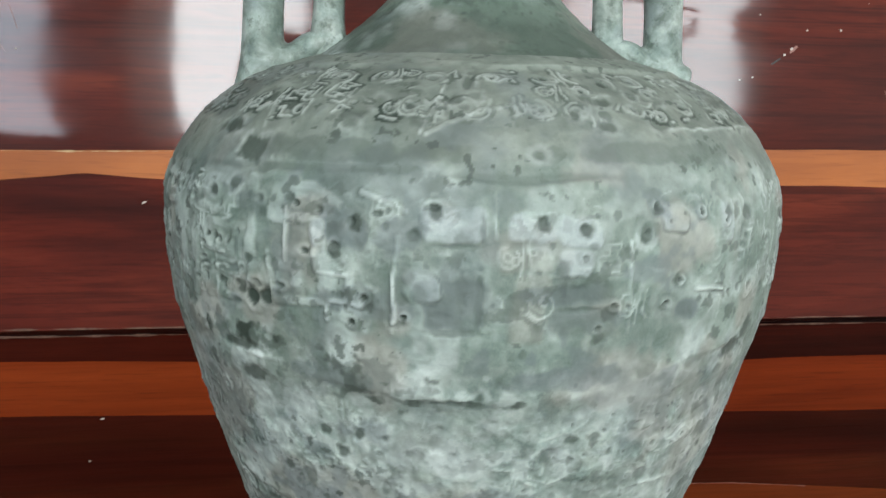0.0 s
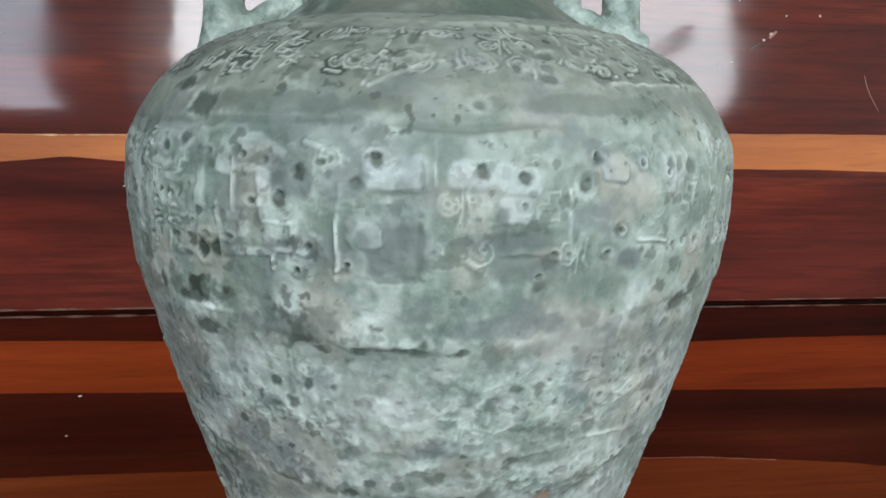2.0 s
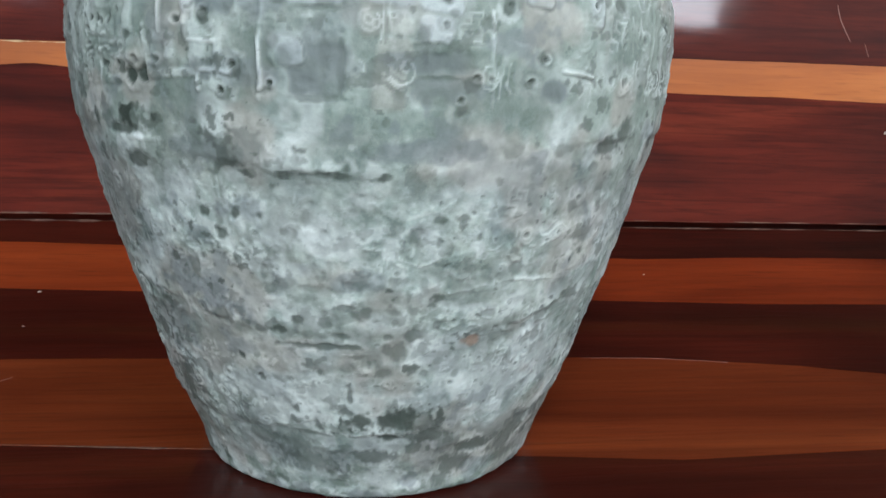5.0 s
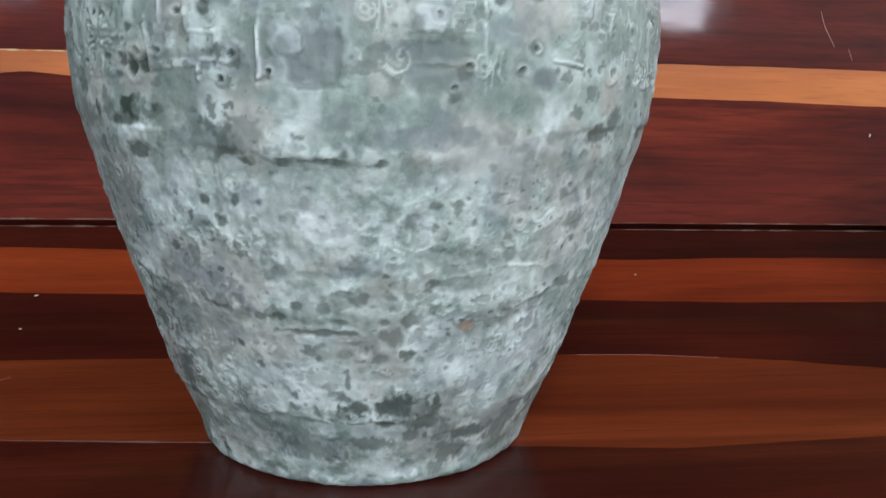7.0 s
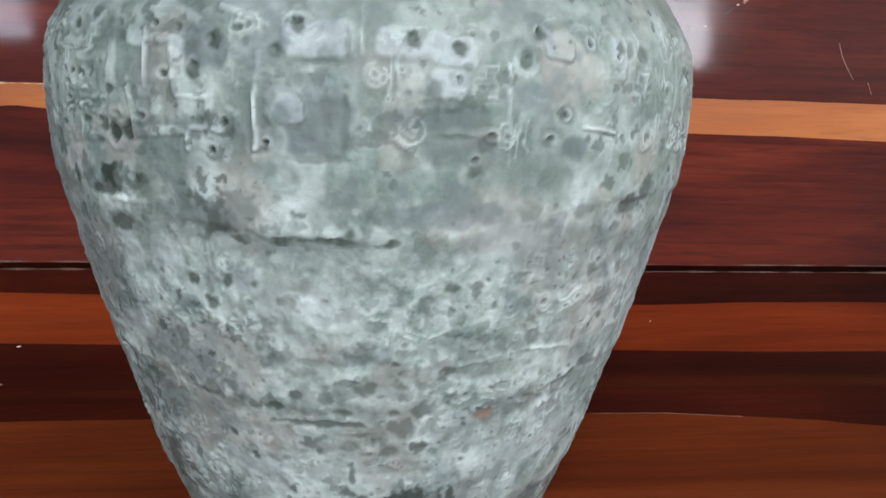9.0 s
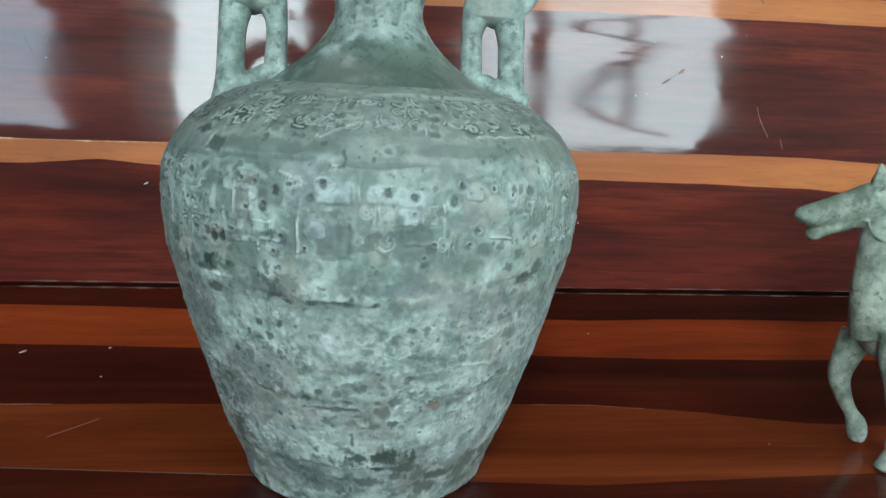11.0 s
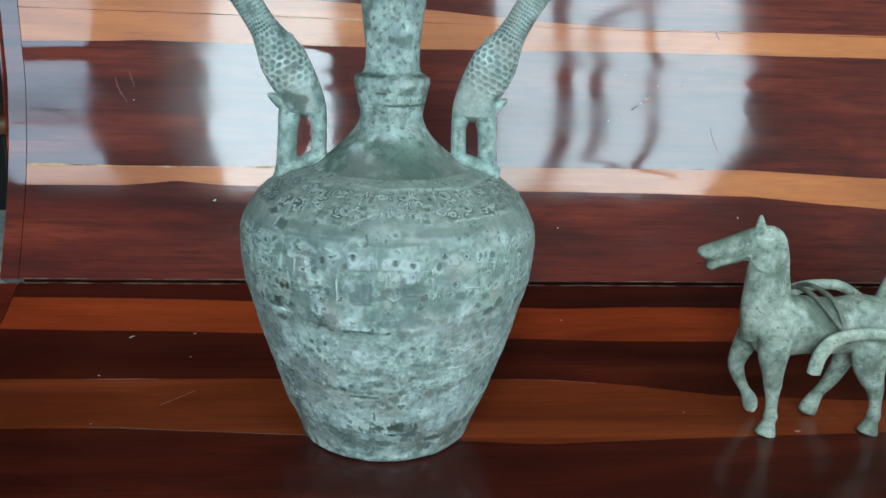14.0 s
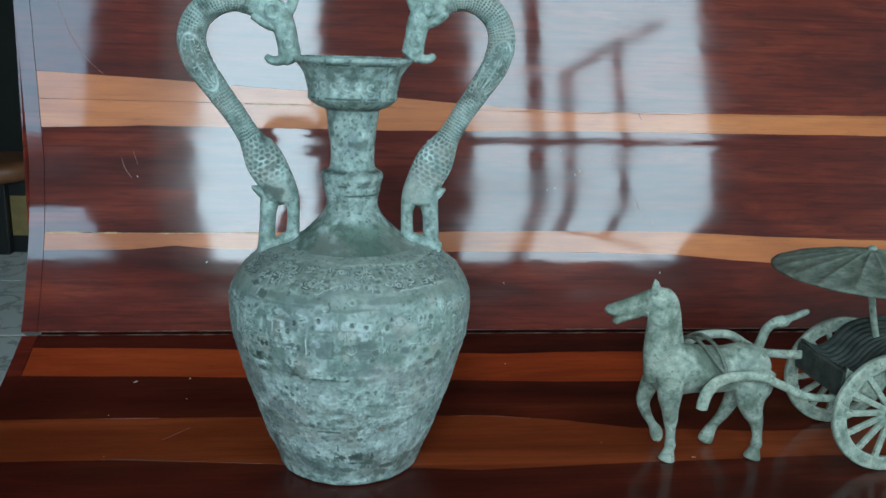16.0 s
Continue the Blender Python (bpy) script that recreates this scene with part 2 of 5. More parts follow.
def tube(path, sides=20, per=8, relief=None, caps=True):
    """Vertices and faces of a sweep along rows of x, y, z, a, b: a is the half width in the plane of x and z, b across it."""
    c = curve_through(path, per)
    centre, a, b = c[:, :3], c[:, 3], c[:, 4]
    ahead = np.gradient(centre, axis=0)
    ahead /= np.linalg.norm(ahead, axis=1)[:, None] + 1e-12
    side = np.cross(ahead, (0, 1, 0))
    side /= np.linalg.norm(side, axis=1)[:, None] + 1e-12
    other = np.cross(side, ahead)
    ang = np.linspace(0, 2 * math.pi, sides, endpoint=False)
    length = np.r_[0, np.cumsum(np.linalg.norm(np.diff(centre, axis=0), axis=1))]
    h = np.zeros((len(c), sides)) if relief is None else relief(length[:, None], ang[None, :])
    ra, rb = a[:, None] + h, b[:, None] + h
    v = centre[:, None] + side[:, None] * (ra * np.cos(ang))[..., None] + other[:, None] * (rb * np.sin(ang))[..., None]
    faces = grid_faces(len(c), sides, wrap_m=True)
    verts = v.reshape(-1, 3)
    faces = faces.tolist()
    if caps:
        k = len(verts)
        verts = np.vstack([verts, centre[0] - ahead[0] * a[0] * 0.35, centre[-1] + ahead[-1] * a[-1] * 0.35])
        last = (len(c) - 1) * sides
        for j in range(sides):
            faces.append([k, j, (j + 1) % sides])
            faces.append([k + 1, last + (j + 1) % sides, last + j])
    return verts, faces


def joined(pieces):
    verts, faces, k = [], [], 0
    for v, f in pieces:
        verts.append(np.asarray(v, float))
        faces += [[i + k for i in q] for q in f]
        k += len(v)
    return np.vstack(verts), faces


def blob(centre, radii, turn=0, rings=10, sides=16):
    th = np.linspace(0, math.pi, rings)[:, None]
    ph = np.linspace(0, 2 * math.pi, sides, endpoint=False)[None]
    v = np.stack([np.sin(th) * np.cos(ph) * radii[0], np.sin(th) * np.sin(ph) * radii[1], np.cos(th) * np.ones_like(ph) * radii[2]], -1).reshape(-1, 3)
    c, s = math.cos(turn), math.sin(turn)
    v = v @ np.array([[c, 0, -s], [0, 1, 0], [s, 0, c]])
    return v + np.array(centre), grid_faces(rings, sides, wrap_m=True).tolist()


def cast(ob, voxel, soften=3):
    """Melts overlapping forms of one casting into one skin."""
    mod = ob.modifiers.new("skin", "REMESH")
    mod.mode, mod.voxel_size, mod.use_smooth_shade = "VOXEL", voxel, True
    s = ob.modifiers.new("soften", "SMOOTH")
    s.factor, s.iterations = 0.5, soften
    return ob


# ---------------------------------------------------------------- the room
FLOOR_Z, SEAT_Z = 0.0, 0.42
X0, X1, Y1, TOP = -3.6, 4.2, 5.6, 3.3
floor = box("floor", X0, X1, WINDOW_Y, Y1, -0.12, FLOOR_Z - 0.006, plain("floor_joints", (0.2, 0.2, 0.18), (0.3, 0.3, 0.28), 6, 0.7))
tagged(floor, "white veined marble tile floor", "floor", kind="structure")
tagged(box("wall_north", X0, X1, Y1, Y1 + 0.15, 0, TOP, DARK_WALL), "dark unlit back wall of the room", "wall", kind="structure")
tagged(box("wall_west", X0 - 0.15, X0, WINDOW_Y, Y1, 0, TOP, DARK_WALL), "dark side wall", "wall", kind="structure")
# east wall, with an unseen opening added to let the fill in
bm = bmesh.new()
for y0, y1, z0, z1 in ((WINDOW_Y, -1.82, 0, TOP), (0.32, Y1, 0, TOP), (-1.82, 0.32, 0, 0.98), (-1.82, 0.32, 2.62, TOP)):
    box_bm(bm, X1, X1 + 0.15, y0, y1, z0, z1)
tagged(part("wall_east", bm_mesh("wall_east", bm, PLASTER), None), "plain side wall with an opening added for the fill light", "wall", kind="structure")
tagged(box("ceiling", X0 - 0.15, X1 + 0.15, WINDOW_Y - 0.15, Y1 + 0.15, TOP, TOP + 0.12, CEILING), "plain painted ceiling", "ceiling", kind="structure")

OPENINGS = [(-2.20, -1.18, 1.735, 2.71), (-0.88, -0.15, 0.0, 2.71), (0.56, 1.84, 1.54, 2.71)]
bm = bmesh.new()
edges_x = [X0 - 0.15] + [v for o in OPENINGS for v in o[:2]] + [X1 + 0.15]
for i in range(0, len(edges_x), 2):
    box_bm(bm, edges_x[i], edges_x[i + 1], WINDOW_Y - 0.15, WINDOW_Y, 0, TOP)
for x0, x1, z0, z1 in OPENINGS:
    box_bm(bm, x0, x1, WINDOW_Y - 0.15, WINDOW_Y, z1, TOP)
    if z0 > 0:
        box_bm(bm, x0, x1, WINDOW_Y - 0.15, WINDOW_Y, 0, z0)
tagged(part("wall_south", bm_mesh("wall_south", bm, PLASTER), None), "plain wall with a doorway and windows", "wall", kind="structure")


def window(name, x0, x1, z0, z1, posts, rails, label):
    w = thing(name, label, "window", ((x0 + x1) / 2, WINDOW_Y - 0.07, z0), kind="structure")
    for a, b, c, d in ((x0, x1, z0, z0 + 0.035), (x0, x1, z1 - 0.035, z1), (x0, x0 + 0.035, z0 + 0.035, z1 - 0.035), (x1 - 0.035, x1, z0 + 0.035, z1 - 0.035)):
        box("window_frame", a, b, WINDOW_Y - 0.10, WINDOW_Y - 0.05, c, d, FRAME, w, 0.003)
    for x, wide, top in posts:
        box("mullion", x - wide / 2, x + wide / 2, WINDOW_Y - 0.098, WINDOW_Y - 0.052, z0 + 0.035, min(top, z1 - 0.035), FRAME, w, 0.003)
    for z, wide in rails:
        box("rail", x0 + 0.035, x1 - 0.035, WINDOW_Y - 0.095, WINDOW_Y - 0.055, z - wide / 2, z + wide / 2, FRAME, w, 0.003)
    return w


WINDOW_1 = window("window_1", *OPENINGS[2], [(0.915, 0.075, 9), (1.075, 0.055, 2.14), (1.345, 0.036, 2.29)], [], "brown framed window with narrow mullions and a slanting brace")
window("window_2", *OPENINGS[0], [(-1.75, 0.04, 9)], [], "shaded brown framed side window")


# unseen frame added round the east fill's opening
EAST = thing("fill_window", "unseen brown framed side window added for the fill light", "window", (X1 + 0.07, -0.75, 0.98), kind="structure")
for y0, y1, z0, z1 in ((-1.82, 0.32, 0.98, 1.02), (-1.82, 0.32, 2.58, 2.62), (-1.82, -1.78, 1.02, 2.58), (0.28, 0.32, 1.02, 2.58), (-0.77, -0.73, 1.02, 2.58)):
    box("window_frame", X1 + 0.04, X1 + 0.09, y0, y1, z0, z1, FRAME, EAST, 0.003)

bm = bmesh.new()
box_bm(bm, -.30, .30, -.016, .016, -.016, .016, .003, 1)
bmesh.ops.transform(bm, verts=bm.verts, matrix=Matrix.Translation((1.340, WINDOW_Y - 0.075, 2.275)) @ Matrix.Rotation(radians(-28.5), 4, "Y"))
part("brace", bm_mesh("brace", bm, FRAME), WINDOW_1)


def curtain():
    """A thin pale curtain drawn aside in the doorway, lit from behind."""
    m, t, p = material("thin_pale_cloth")
    t.nodes.remove(p)
    tr = node(t, "ShaderNodeBsdfTranslucent", Color=(0.34, 0.35, 0.34, 1))
    t.links.new(tr.outputs[0], t.nodes["Material Output"].inputs[0])
    xs = np.linspace(-0.88, -0.70, 60)
    zs = np.linspace(0.05, 2.69, 12)
    X, Zc = np.meshgrid(xs, zs, indexing="ij")
    Y = WINDOW_Y - 0.06 + 0.02 * np.sin(X * 110) + 0.004 * np.sin(Zc * 4 + X * 30)
    f = np.stack([X, Y, Zc], -1)
    b = f + np.array([0, 0.002, 0])
    ring = np.concatenate([f, b[:, ::-1]], 1)
    me = mesh_of("curtain", ring.reshape(-1, 3), grid_faces(60, 24, wrap_m=True), m)
    tagged(new("curtain", me), "thin pale curtain drawn aside in the doorway", "curtain")


curtain()

# ---------------------------------------------------------------- the bench
# slope of the top face in degrees over its length from the front edge: flat seat, rising to a slot, then the leaning back
SEAT_SLOPE = [(0, 0), (.24, 0), (.32, .2), (.40, 5.2), (.46, 16), (.52, 24), (.582, 28.5)]
BACK_SLOPE = [(.582, 56.5), (.64, 59.5), (.67, 60.4), (.69, 61.6), (.715, 64.0), (.74, 66.6), (.765, 69.8), (.80, 73.8), (.88, 75.3), (1.0, 75.8), (1.18, 76.0)]
ARC = np.linspace(0, 1.18, 1181)
slope = np.radians(np.where(ARC < .582, np.interp(ARC, *curve_through(SEAT_SLOPE).T), np.interp(ARC, *curve_through(BACK_SLOPE).T)))
mid_slope = (slope[1:] + slope[:-1]) / 2
LINE = np.stack([-.30 + np.r_[0, np.cumsum(np.cos(mid_slope)) * .001], SEAT_Z + np.r_[0, np.cumsum(np.sin(mid_slope)) * .001]], 1)
LINE[ARC > .582] += (-.0042, .0019)
BENCH_X0, BENCH_X1 = -0.4645, 1.30


def on_section(s):
    """Place and upward normal of the bench's top face at the arc length s."""
    y, z, a = np.interp(s, ARC, LINE[:, 0]), np.interp(s, ARC, LINE[:, 1]), np.interp(s, ARC, slope)
    return y, z, -np.sin(a), np.cos(a)


def flare(x, s):
    """The bench's end leans a little outwards at the top."""
    return x - (0.03 * np.clip(s - 0.60, 0, 1) + 0.065 * np.clip(s - 0.85, 0, 1)) * smooth01((-x - 0.30) / 0.16)


def board(name, x0, x1, low, high, mat, parent, thick=0.014, label="", wobble=0.0008, seed=1, rise=0.0, cup=0.0):
    """A board bent to the bench's section, from low(x) to high(x) along the arc."""
    xs = np.linspace(x0, x1, max(int((x1 - x0) / 0.008), 3))
    jit = value_noise(np.stack([xs * 1.0, xs * 0, xs * 0 + seed], 1), 22, seed, 4) * wobble
    jit2 = value_noise(np.stack([xs * 1.0, xs * 0, xs * 0 + seed + 5], 1), 22, seed + 9, 4) * wobble
    lo, hi = low(xs) + jit, high(xs) + jit2
    k = max(int(float(np.max(hi - lo)) / 0.006), 4)
    s = lo[:, None] + (hi - lo)[:, None] * np.linspace(0, 1, k)[None]
    y, z, ny, nz = on_section(s)
    X = flare(np.broadcast_to(xs[:, None], s.shape), s)
    up = rise + (cup * (smooth01((s - hi[:, None] + .031) / .031)) if cup else 0)
    top = np.stack([X, y + ny * up, z + nz * up], -1)
    bot = np.stack([X, y - ny * thick, z - nz * thick], -1)
    n, m = s.shape
    # the top face is one smooth sheet; edges and underside have their own corners
    rim = np.stack([top[:, 0], bot[:, 0], bot[:, m // 2], bot[:, -1], top[:, -1]], 1)
    faces = grid_faces(n, m).tolist()
    faces += (grid_faces(n, 5)[:, ::-1] + n * m).tolist()
    k = n * m + n * 5
    ends = np.concatenate([top[0], bot[0, ::-1], top[-1], bot[-1, ::-1]])
    faces += [list(range(k, k + 2 * m))[::-1], list(range(k + 2 * m, k + 4 * m))]
    me = mesh_of(name, np.vstack([top.reshape(-1, 3), rim.reshape(-1, 3), ends]), faces, mat, False)
    smooth = np.zeros(len(me.polygons), dtype=bool)
    smooth[:(n - 1) * (m - 1)] = True
    me.polygons.foreach_set("use_smooth", smooth)
    return part(name, me, parent, label)


def edge(*pairs):
    """A line of arc length over x, through pairs x, s."""
    p = np.array(pairs, float)
    return lambda x: np.interp(x, p[:, 0], p[:, 1])


bench = thing("wooden_bench", "long varnished bench with curved back, striped dark and orange wood", "bench", (0.4, 0.1, 0))
B = dict(x0=BENCH_X0, x1=BENCH_X1)
FRONT = edge((0, 0.0))
E_BROWN = edge((-.49, .292), (-.275, .2906), (-.13, .275), (.16, .245), (.3, .252), (.6, .262), (1.3, .262))
E_DARK2 = edge((-.49, .4009), (-.2, .3995), (.1, .395), (.2, .391), (.3, .375), (.39, .350), (.55, .335), (.8, .34), (1.3, .36))
E_RED = edge((-.49, .4990), (-.26, .4940), (.25, .4765), (.32, .4735), (1.3, .468))
E_DARK1 = edge((-.49, .5545), (-.26, .5512), (.24, .5345), (.35, .5385), (1.3, .53))
E_SLOT0, E_SLOT1 = edge((-.49, .5800), (.2, .5795), (1.3, .5785)), edge((0, .5838))
E_O2LOW = edge((-.49, .7115), (-.34, .7130), (-.273, .7198), (-.208, .7153), (.1, .713), (.34, .7135), (.53, .7110), (.66, .700), (.92, .684), (1.3, .675))
E_O2TOP = edge((-.49, .7400), (-.285, .7400), (.0, .7440), (.4, .7495), (.53, .7495), (.7, .742), (.95, .736), (1.3, .735))
E_O1LOW = edge((-.49, .9018), (-.32, .9088), (.07, .9095), (.354, .9148), (.926, .9195), (1.3, .9205))
E_SEAM = edge((-.49, .9480), (-.15, .9478), (.353, .9458), (.926, .9515), (1.3, .953))
E_O1TOP = edge((-.49, .9915), (-.288, .982), (-.15, .9735), (.0, .9675), (.07, .9640), (.2, .955), (.353, .9480), (.5, .9490), (.926, .9537), (1.3, .956))
BACK_TOP = edge((0, 1.165))
board("seat_board", BENCH_X0 - .0215, BENCH_X1, FRONT, E_BROWN, WOOD_DEEP, bench, 0.022, "near-black front board", seed=2)
board("seat_board", BENCH_X0 - .0215, BENCH_X1, E_BROWN, E_DARK2, WOOD_BROWN, bench, 0.022, "brown seat board", seed=3)
board("seat_board", BENCH_X0 - .0215, BENCH_X1, E_DARK2, E_RED, WOOD_DEEP, bench, 0.022, "near-black seat board", seed=4)
board("seat_board", low=E_RED, high=E_DARK1, mat=WOOD_RED, parent=bench, thick=0.022, label="red-brown seat board", seed=5, **B)
board("seat_board", low=E_DARK1, high=E_SLOT0, mat=WOOD_DEEP, parent=bench, thick=0.022, label="dark rear seat board", seed=6, **B)
board("back_board", low=E_SLOT1, high=E_O2LOW, mat=WOOD_DARK, parent=bench, label="dark red rosewood back board", seed=7, **B)
board("back_board", low=E_O2LOW, high=E_O2TOP, mat=WOOD_ORANGE, parent=bench, label="narrow orange sapwood strip", seed=8, **B)
board("back_board", low=E_O2TOP, high=E_O1LOW, mat=WOOD_DARK, parent=bench, label="broad dark rosewood back board", seed=9, cup=0.0010, **B)
board("back_board", low=E_O1LOW, high=lambda x: E_SEAM(x) - 0.0006, mat=WOOD_ORANGE, parent=bench, label="orange sapwood strip", seed=10, wobble=0.0003, **B)
board("back_board", low=E_SEAM, high=E_O1TOP, mat=WOOD_ORANGE, parent=bench, label="tapering orange sapwood edge", seed=11, wobble=0.0003, **B)
board("back_board", low=E_O1TOP, high=BACK_TOP, mat=WOOD_DARK, parent=bench, label="dark rosewood top board", seed=12, **B)
board("stile", -0.4865, -0.4652, edge((0, .4990)), edge((0, .5770)), WOOD_DARK, bench, 0.03, "dark end stile of the seat", seed=13, rise=0.0005)
board("stile", -0.4875, -0.4652, edge((0, .5838)), edge((0, 1.165)), WOOD_DARK, bench, 0.03, "dark end stile of the back", seed=14, rise=0.0005)
# added strip behind the slot, its black colour gives the gap's shade
board("slot_backing", BENCH_X0, BENCH_X1, edge((0, .545)), edge((0, .62)), GAP_SHADE, bench, 0.05, "black strip added for the shade inside the slot", rise=-0.018)
for x in (-0.46, 1.22):
    box("leg", x, x + 0.06, -0.26, -0.20, 0.0, 0.397, WOOD_DEEP, bench, 0.006)
    box("leg", x, x + 0.06, 0.20, 0.26, 0.0, 0.425, WOOD_DEEP, bench, 0.006)

FLECK = plain("pale_fleck", (0.45, 0.38, 0.32), (0.6, 0.54, 0.47), 300, 0.6)
WORN = plain("worn_raw_edge", (0.34, 0.20, 0.09), (0.55, 0.38, 0.20), 220, 0.6)
SCRATCH = plain("scratched_varnish", (0.20, 0.08, 0.06), (0.30, 0.14, 0.11), 220, 0.5)


CHIP = plain("chipped_varnish", (0.05, 0.022, 0.015), (0.17, 0.09, 0.06), 260, 0.8)


def fleck(x, s, half, wide, turn):
    """A small flat drop of something pale on the varnish."""
    v, f = blob((0, 0, 0), (half, wide, 0.0004), 0, 6, 10)
    y, z, ny, nz = on_section(s)
    c, n = math.cos(turn), math.sin(turn)
    a = v[:, 0] * c - v[:, 1] * n
    b = v[:, 0] * n + v[:, 1] * c
    w = np.stack([x + a, y + b * nz + v[:, 2] * ny, z - b * ny + v[:, 2] * nz], 1)
    part("fleck", mesh_of("fleck", w, f, FLECK), bench)


for x, s_, half, wide, turn in ((-.2296, .4895, .0016, .0010, .3), (-.2277, .4458, .0010, .0008, 0), (-.3043, .4838, .0040, .0011, .6), (-.3230, .4081, .0012, .0009, .2), (.2359, .5141, .0008, .0006, 0), (.4386, .2645, .0034, .0006, 0),
                                (.5100, .6790, .0022, .0008, 1.2), (-.3327, .8290, .0010, .0008, 0), (.2464, .6610, .0010, .0008, 0), (-.2230, .6940, .0024, .0009, .5), (-.30, .30, .0008, .0006, 0), (.33, .31, .0008, .0006, 0), (.3782, .8490, .0022, .0014, .7), (.3703, .8430, .0016, .0013, .4), (.3951, .8680, .0013, .0009, .5), (.4307, .8690, .0013, .0012, .9), (.4622, .8970, .0016, .0009, .5), (.3362, .8200, .0012, .0008, .4), (.3228, .8170, .0010, .0008, 0), (.3469, .8820, .0009, .0007, 0)):
    fleck(x, s_, half, wide, turn)


def ribbon(name, pts, width, mat, seed=0, rise=0.00022, ragged=0.0):
    """A thin line lying on the bench's face through rows of x, s."""
    c = curve_through(pts, 14)
    n = len(c)
    w = width * (0.55 + 0.45 * np.sin(np.linspace(0.15, math.pi - 0.15, n)))
    if ragged:
        w = width * np.clip(0.45 + 1.5 * value_noise(np.stack([c[:, 0], c[:, 1], c[:, 0] * 0], 1), 55, seed, 4), 0.04, 2)
    d = np.gradient(c, axis=0)
    d /= np.linalg.norm(d, axis=1)[:, None] + 1e-12
    rows = []
    for k, up in ((-1, 0), (-1, rise), (1, rise), (1, 0)):
        px, ps = c[:, 0] - k * d[:, 1] * w, c[:, 1] + k * d[:, 0] * w
        y, z, ny, nz = on_section(ps)
        rows.append(np.stack([flare(px, ps), y + ny * up, z + nz * up], -1))
    me = mesh_of(name, np.stack(rows, 1).reshape(-1, 3), grid_faces(n, 4, wrap_m=True), mat, False)
    part(name, me, bench)


ribbon("scratch", [(-.4286, 1.1020), (-.4200, 1.07), (-.4139, 1.0495), (-.398, 1.015), (-.3754, .9870)], .00032, SCRATCH)
ribbon("scratch", [(.4746, .8100), (.4775, .795), (.4866, .7735)], .00035, SCRATCH)
ribbon("scratch", [(.502, .772), (.5045, .759)], .00025, SCRATCH)
ribbon("scratch", [(-.355, .858), (-.350, .842), (-.340, .826)], .00028, SCRATCH)
ribbon("scratch", [(-.338, .868), (-.331, .846)], .00022, SCRATCH)
ribbon("scratch", [(.4795, .9495), (.4815, .943), (.4851, .9365)], .0006, BLACK_WOOD)
ribbon("scratch", [(.3560, .8330), (.3600, .8355), (.3660, .8395)], .0009, BLACK_WOOD)
ribbon("scratch", [(.376, .8450), (.384, .8520)], .0014, SCRATCH)
ribbon("scratch", [(-.10, .372), (-.06, .385), (-.03, .388)], .0006, SCRATCH)
ribbon("scratch", [(-.24, .340), (-.21, .372)], .0004, SCRATCH)
ribbon("worn_edge", [(x, float(E_O2TOP(x)) - .0006) for x in np.linspace(-.462, -.12, 30)], .0016, WORN, 3, ragged=1)
ribbon("worn_edge", [(x, float(E_SEAM(x)) - .0003) for x in np.linspace(-.19, .02, 24)], .0011, WORN, 5, ragged=1)
ribbon("worn_edge", [(x, .5848) for x in np.linspace(-.46, -.10, 40)], .0007, CHIP, 7, ragged=1)
ribbon("worn_edge", [(x, float(E_SLOT0(x)) - .0010) for x in np.linspace(-.46, -.10, 40)], .0009, CHIP, 17, ragged=1)
ribbon("worn_edge", [(x, float(E_SLOT0(x)) - .0010) for x in np.linspace(.12, .9, 60)], .0008, CHIP, 19, ragged=1)
ribbon("worn_edge", [(x, .5848) for x in np.linspace(.15, .9, 60)], .0005, CHIP, 9, ragged=1)
# thin highlights along the worn joint, painted as pale strips
ribbon("worn_edge", [(x, float(E_DARK2(x)) - .0004) for x in np.linspace(-.335, -.255, 24)], .0004, SCRATCH, 23, ragged=1)
ribbon("worn_edge", [(x, float(E_DARK2(x)) - .0004) for x in np.linspace(.15, .25, 24)], .0004, SCRATCH, 29, ragged=1)
ribbon("worn_edge", [(x, float(E_BROWN(x)) + .0006) for x in np.linspace(-.30, -.075, 24)], .0006, CHIP, 11, ragged=1)

# ---------------------------------------------------------------- the vase
VASE = thing("amphora_vase", "tall bronze vase with pale blue-green patina and two dragon handles", "vase", (0, 0, SEAT_Z))
PROFILE = np.array([(.0845, .4202), (.0868, .4228), (.0888, .4300), (.0908, .4360), (.0968, .4500), (.1032, .4662), (.1078, .4800), (.1152, .5032), (.1186, .5120), (.1246, .5320), (.1294, .5490), (.1341, .5667), (.1371, .5760), (.1400, .5900), (.1419, .6045), (.1431, .6200), (.1433, .6280), (.1424, .6380), (.1395, .6470), (.1342, .6570), (.1250, .6690), (.1105, .6805), (.0930, .6885), (.0760, .6940)])


def lathe(prof, thetas, relief, inner=None):
    """Verts of a turned form: prof rows of radius, height; relief(theta, r, z) gives heights off it."""
    d = np.gradient(prof, axis=0)
    d /= np.linalg.norm(d, axis=1)[:, None] + 1e-12
    nr, nz = d[:, 1], -d[:, 0]
    T, R = np.meshgrid(thetas, prof[:, 0], indexing="ij")
    Z = np.broadcast_to(prof[:, 1], T.shape)
    h = relief(T, R, Z)
    rr, zz = R + h * nr, Z + h * nz
    return np.stack([rr * np.sin(T), -rr * np.cos(T), zz], -1), T, Z


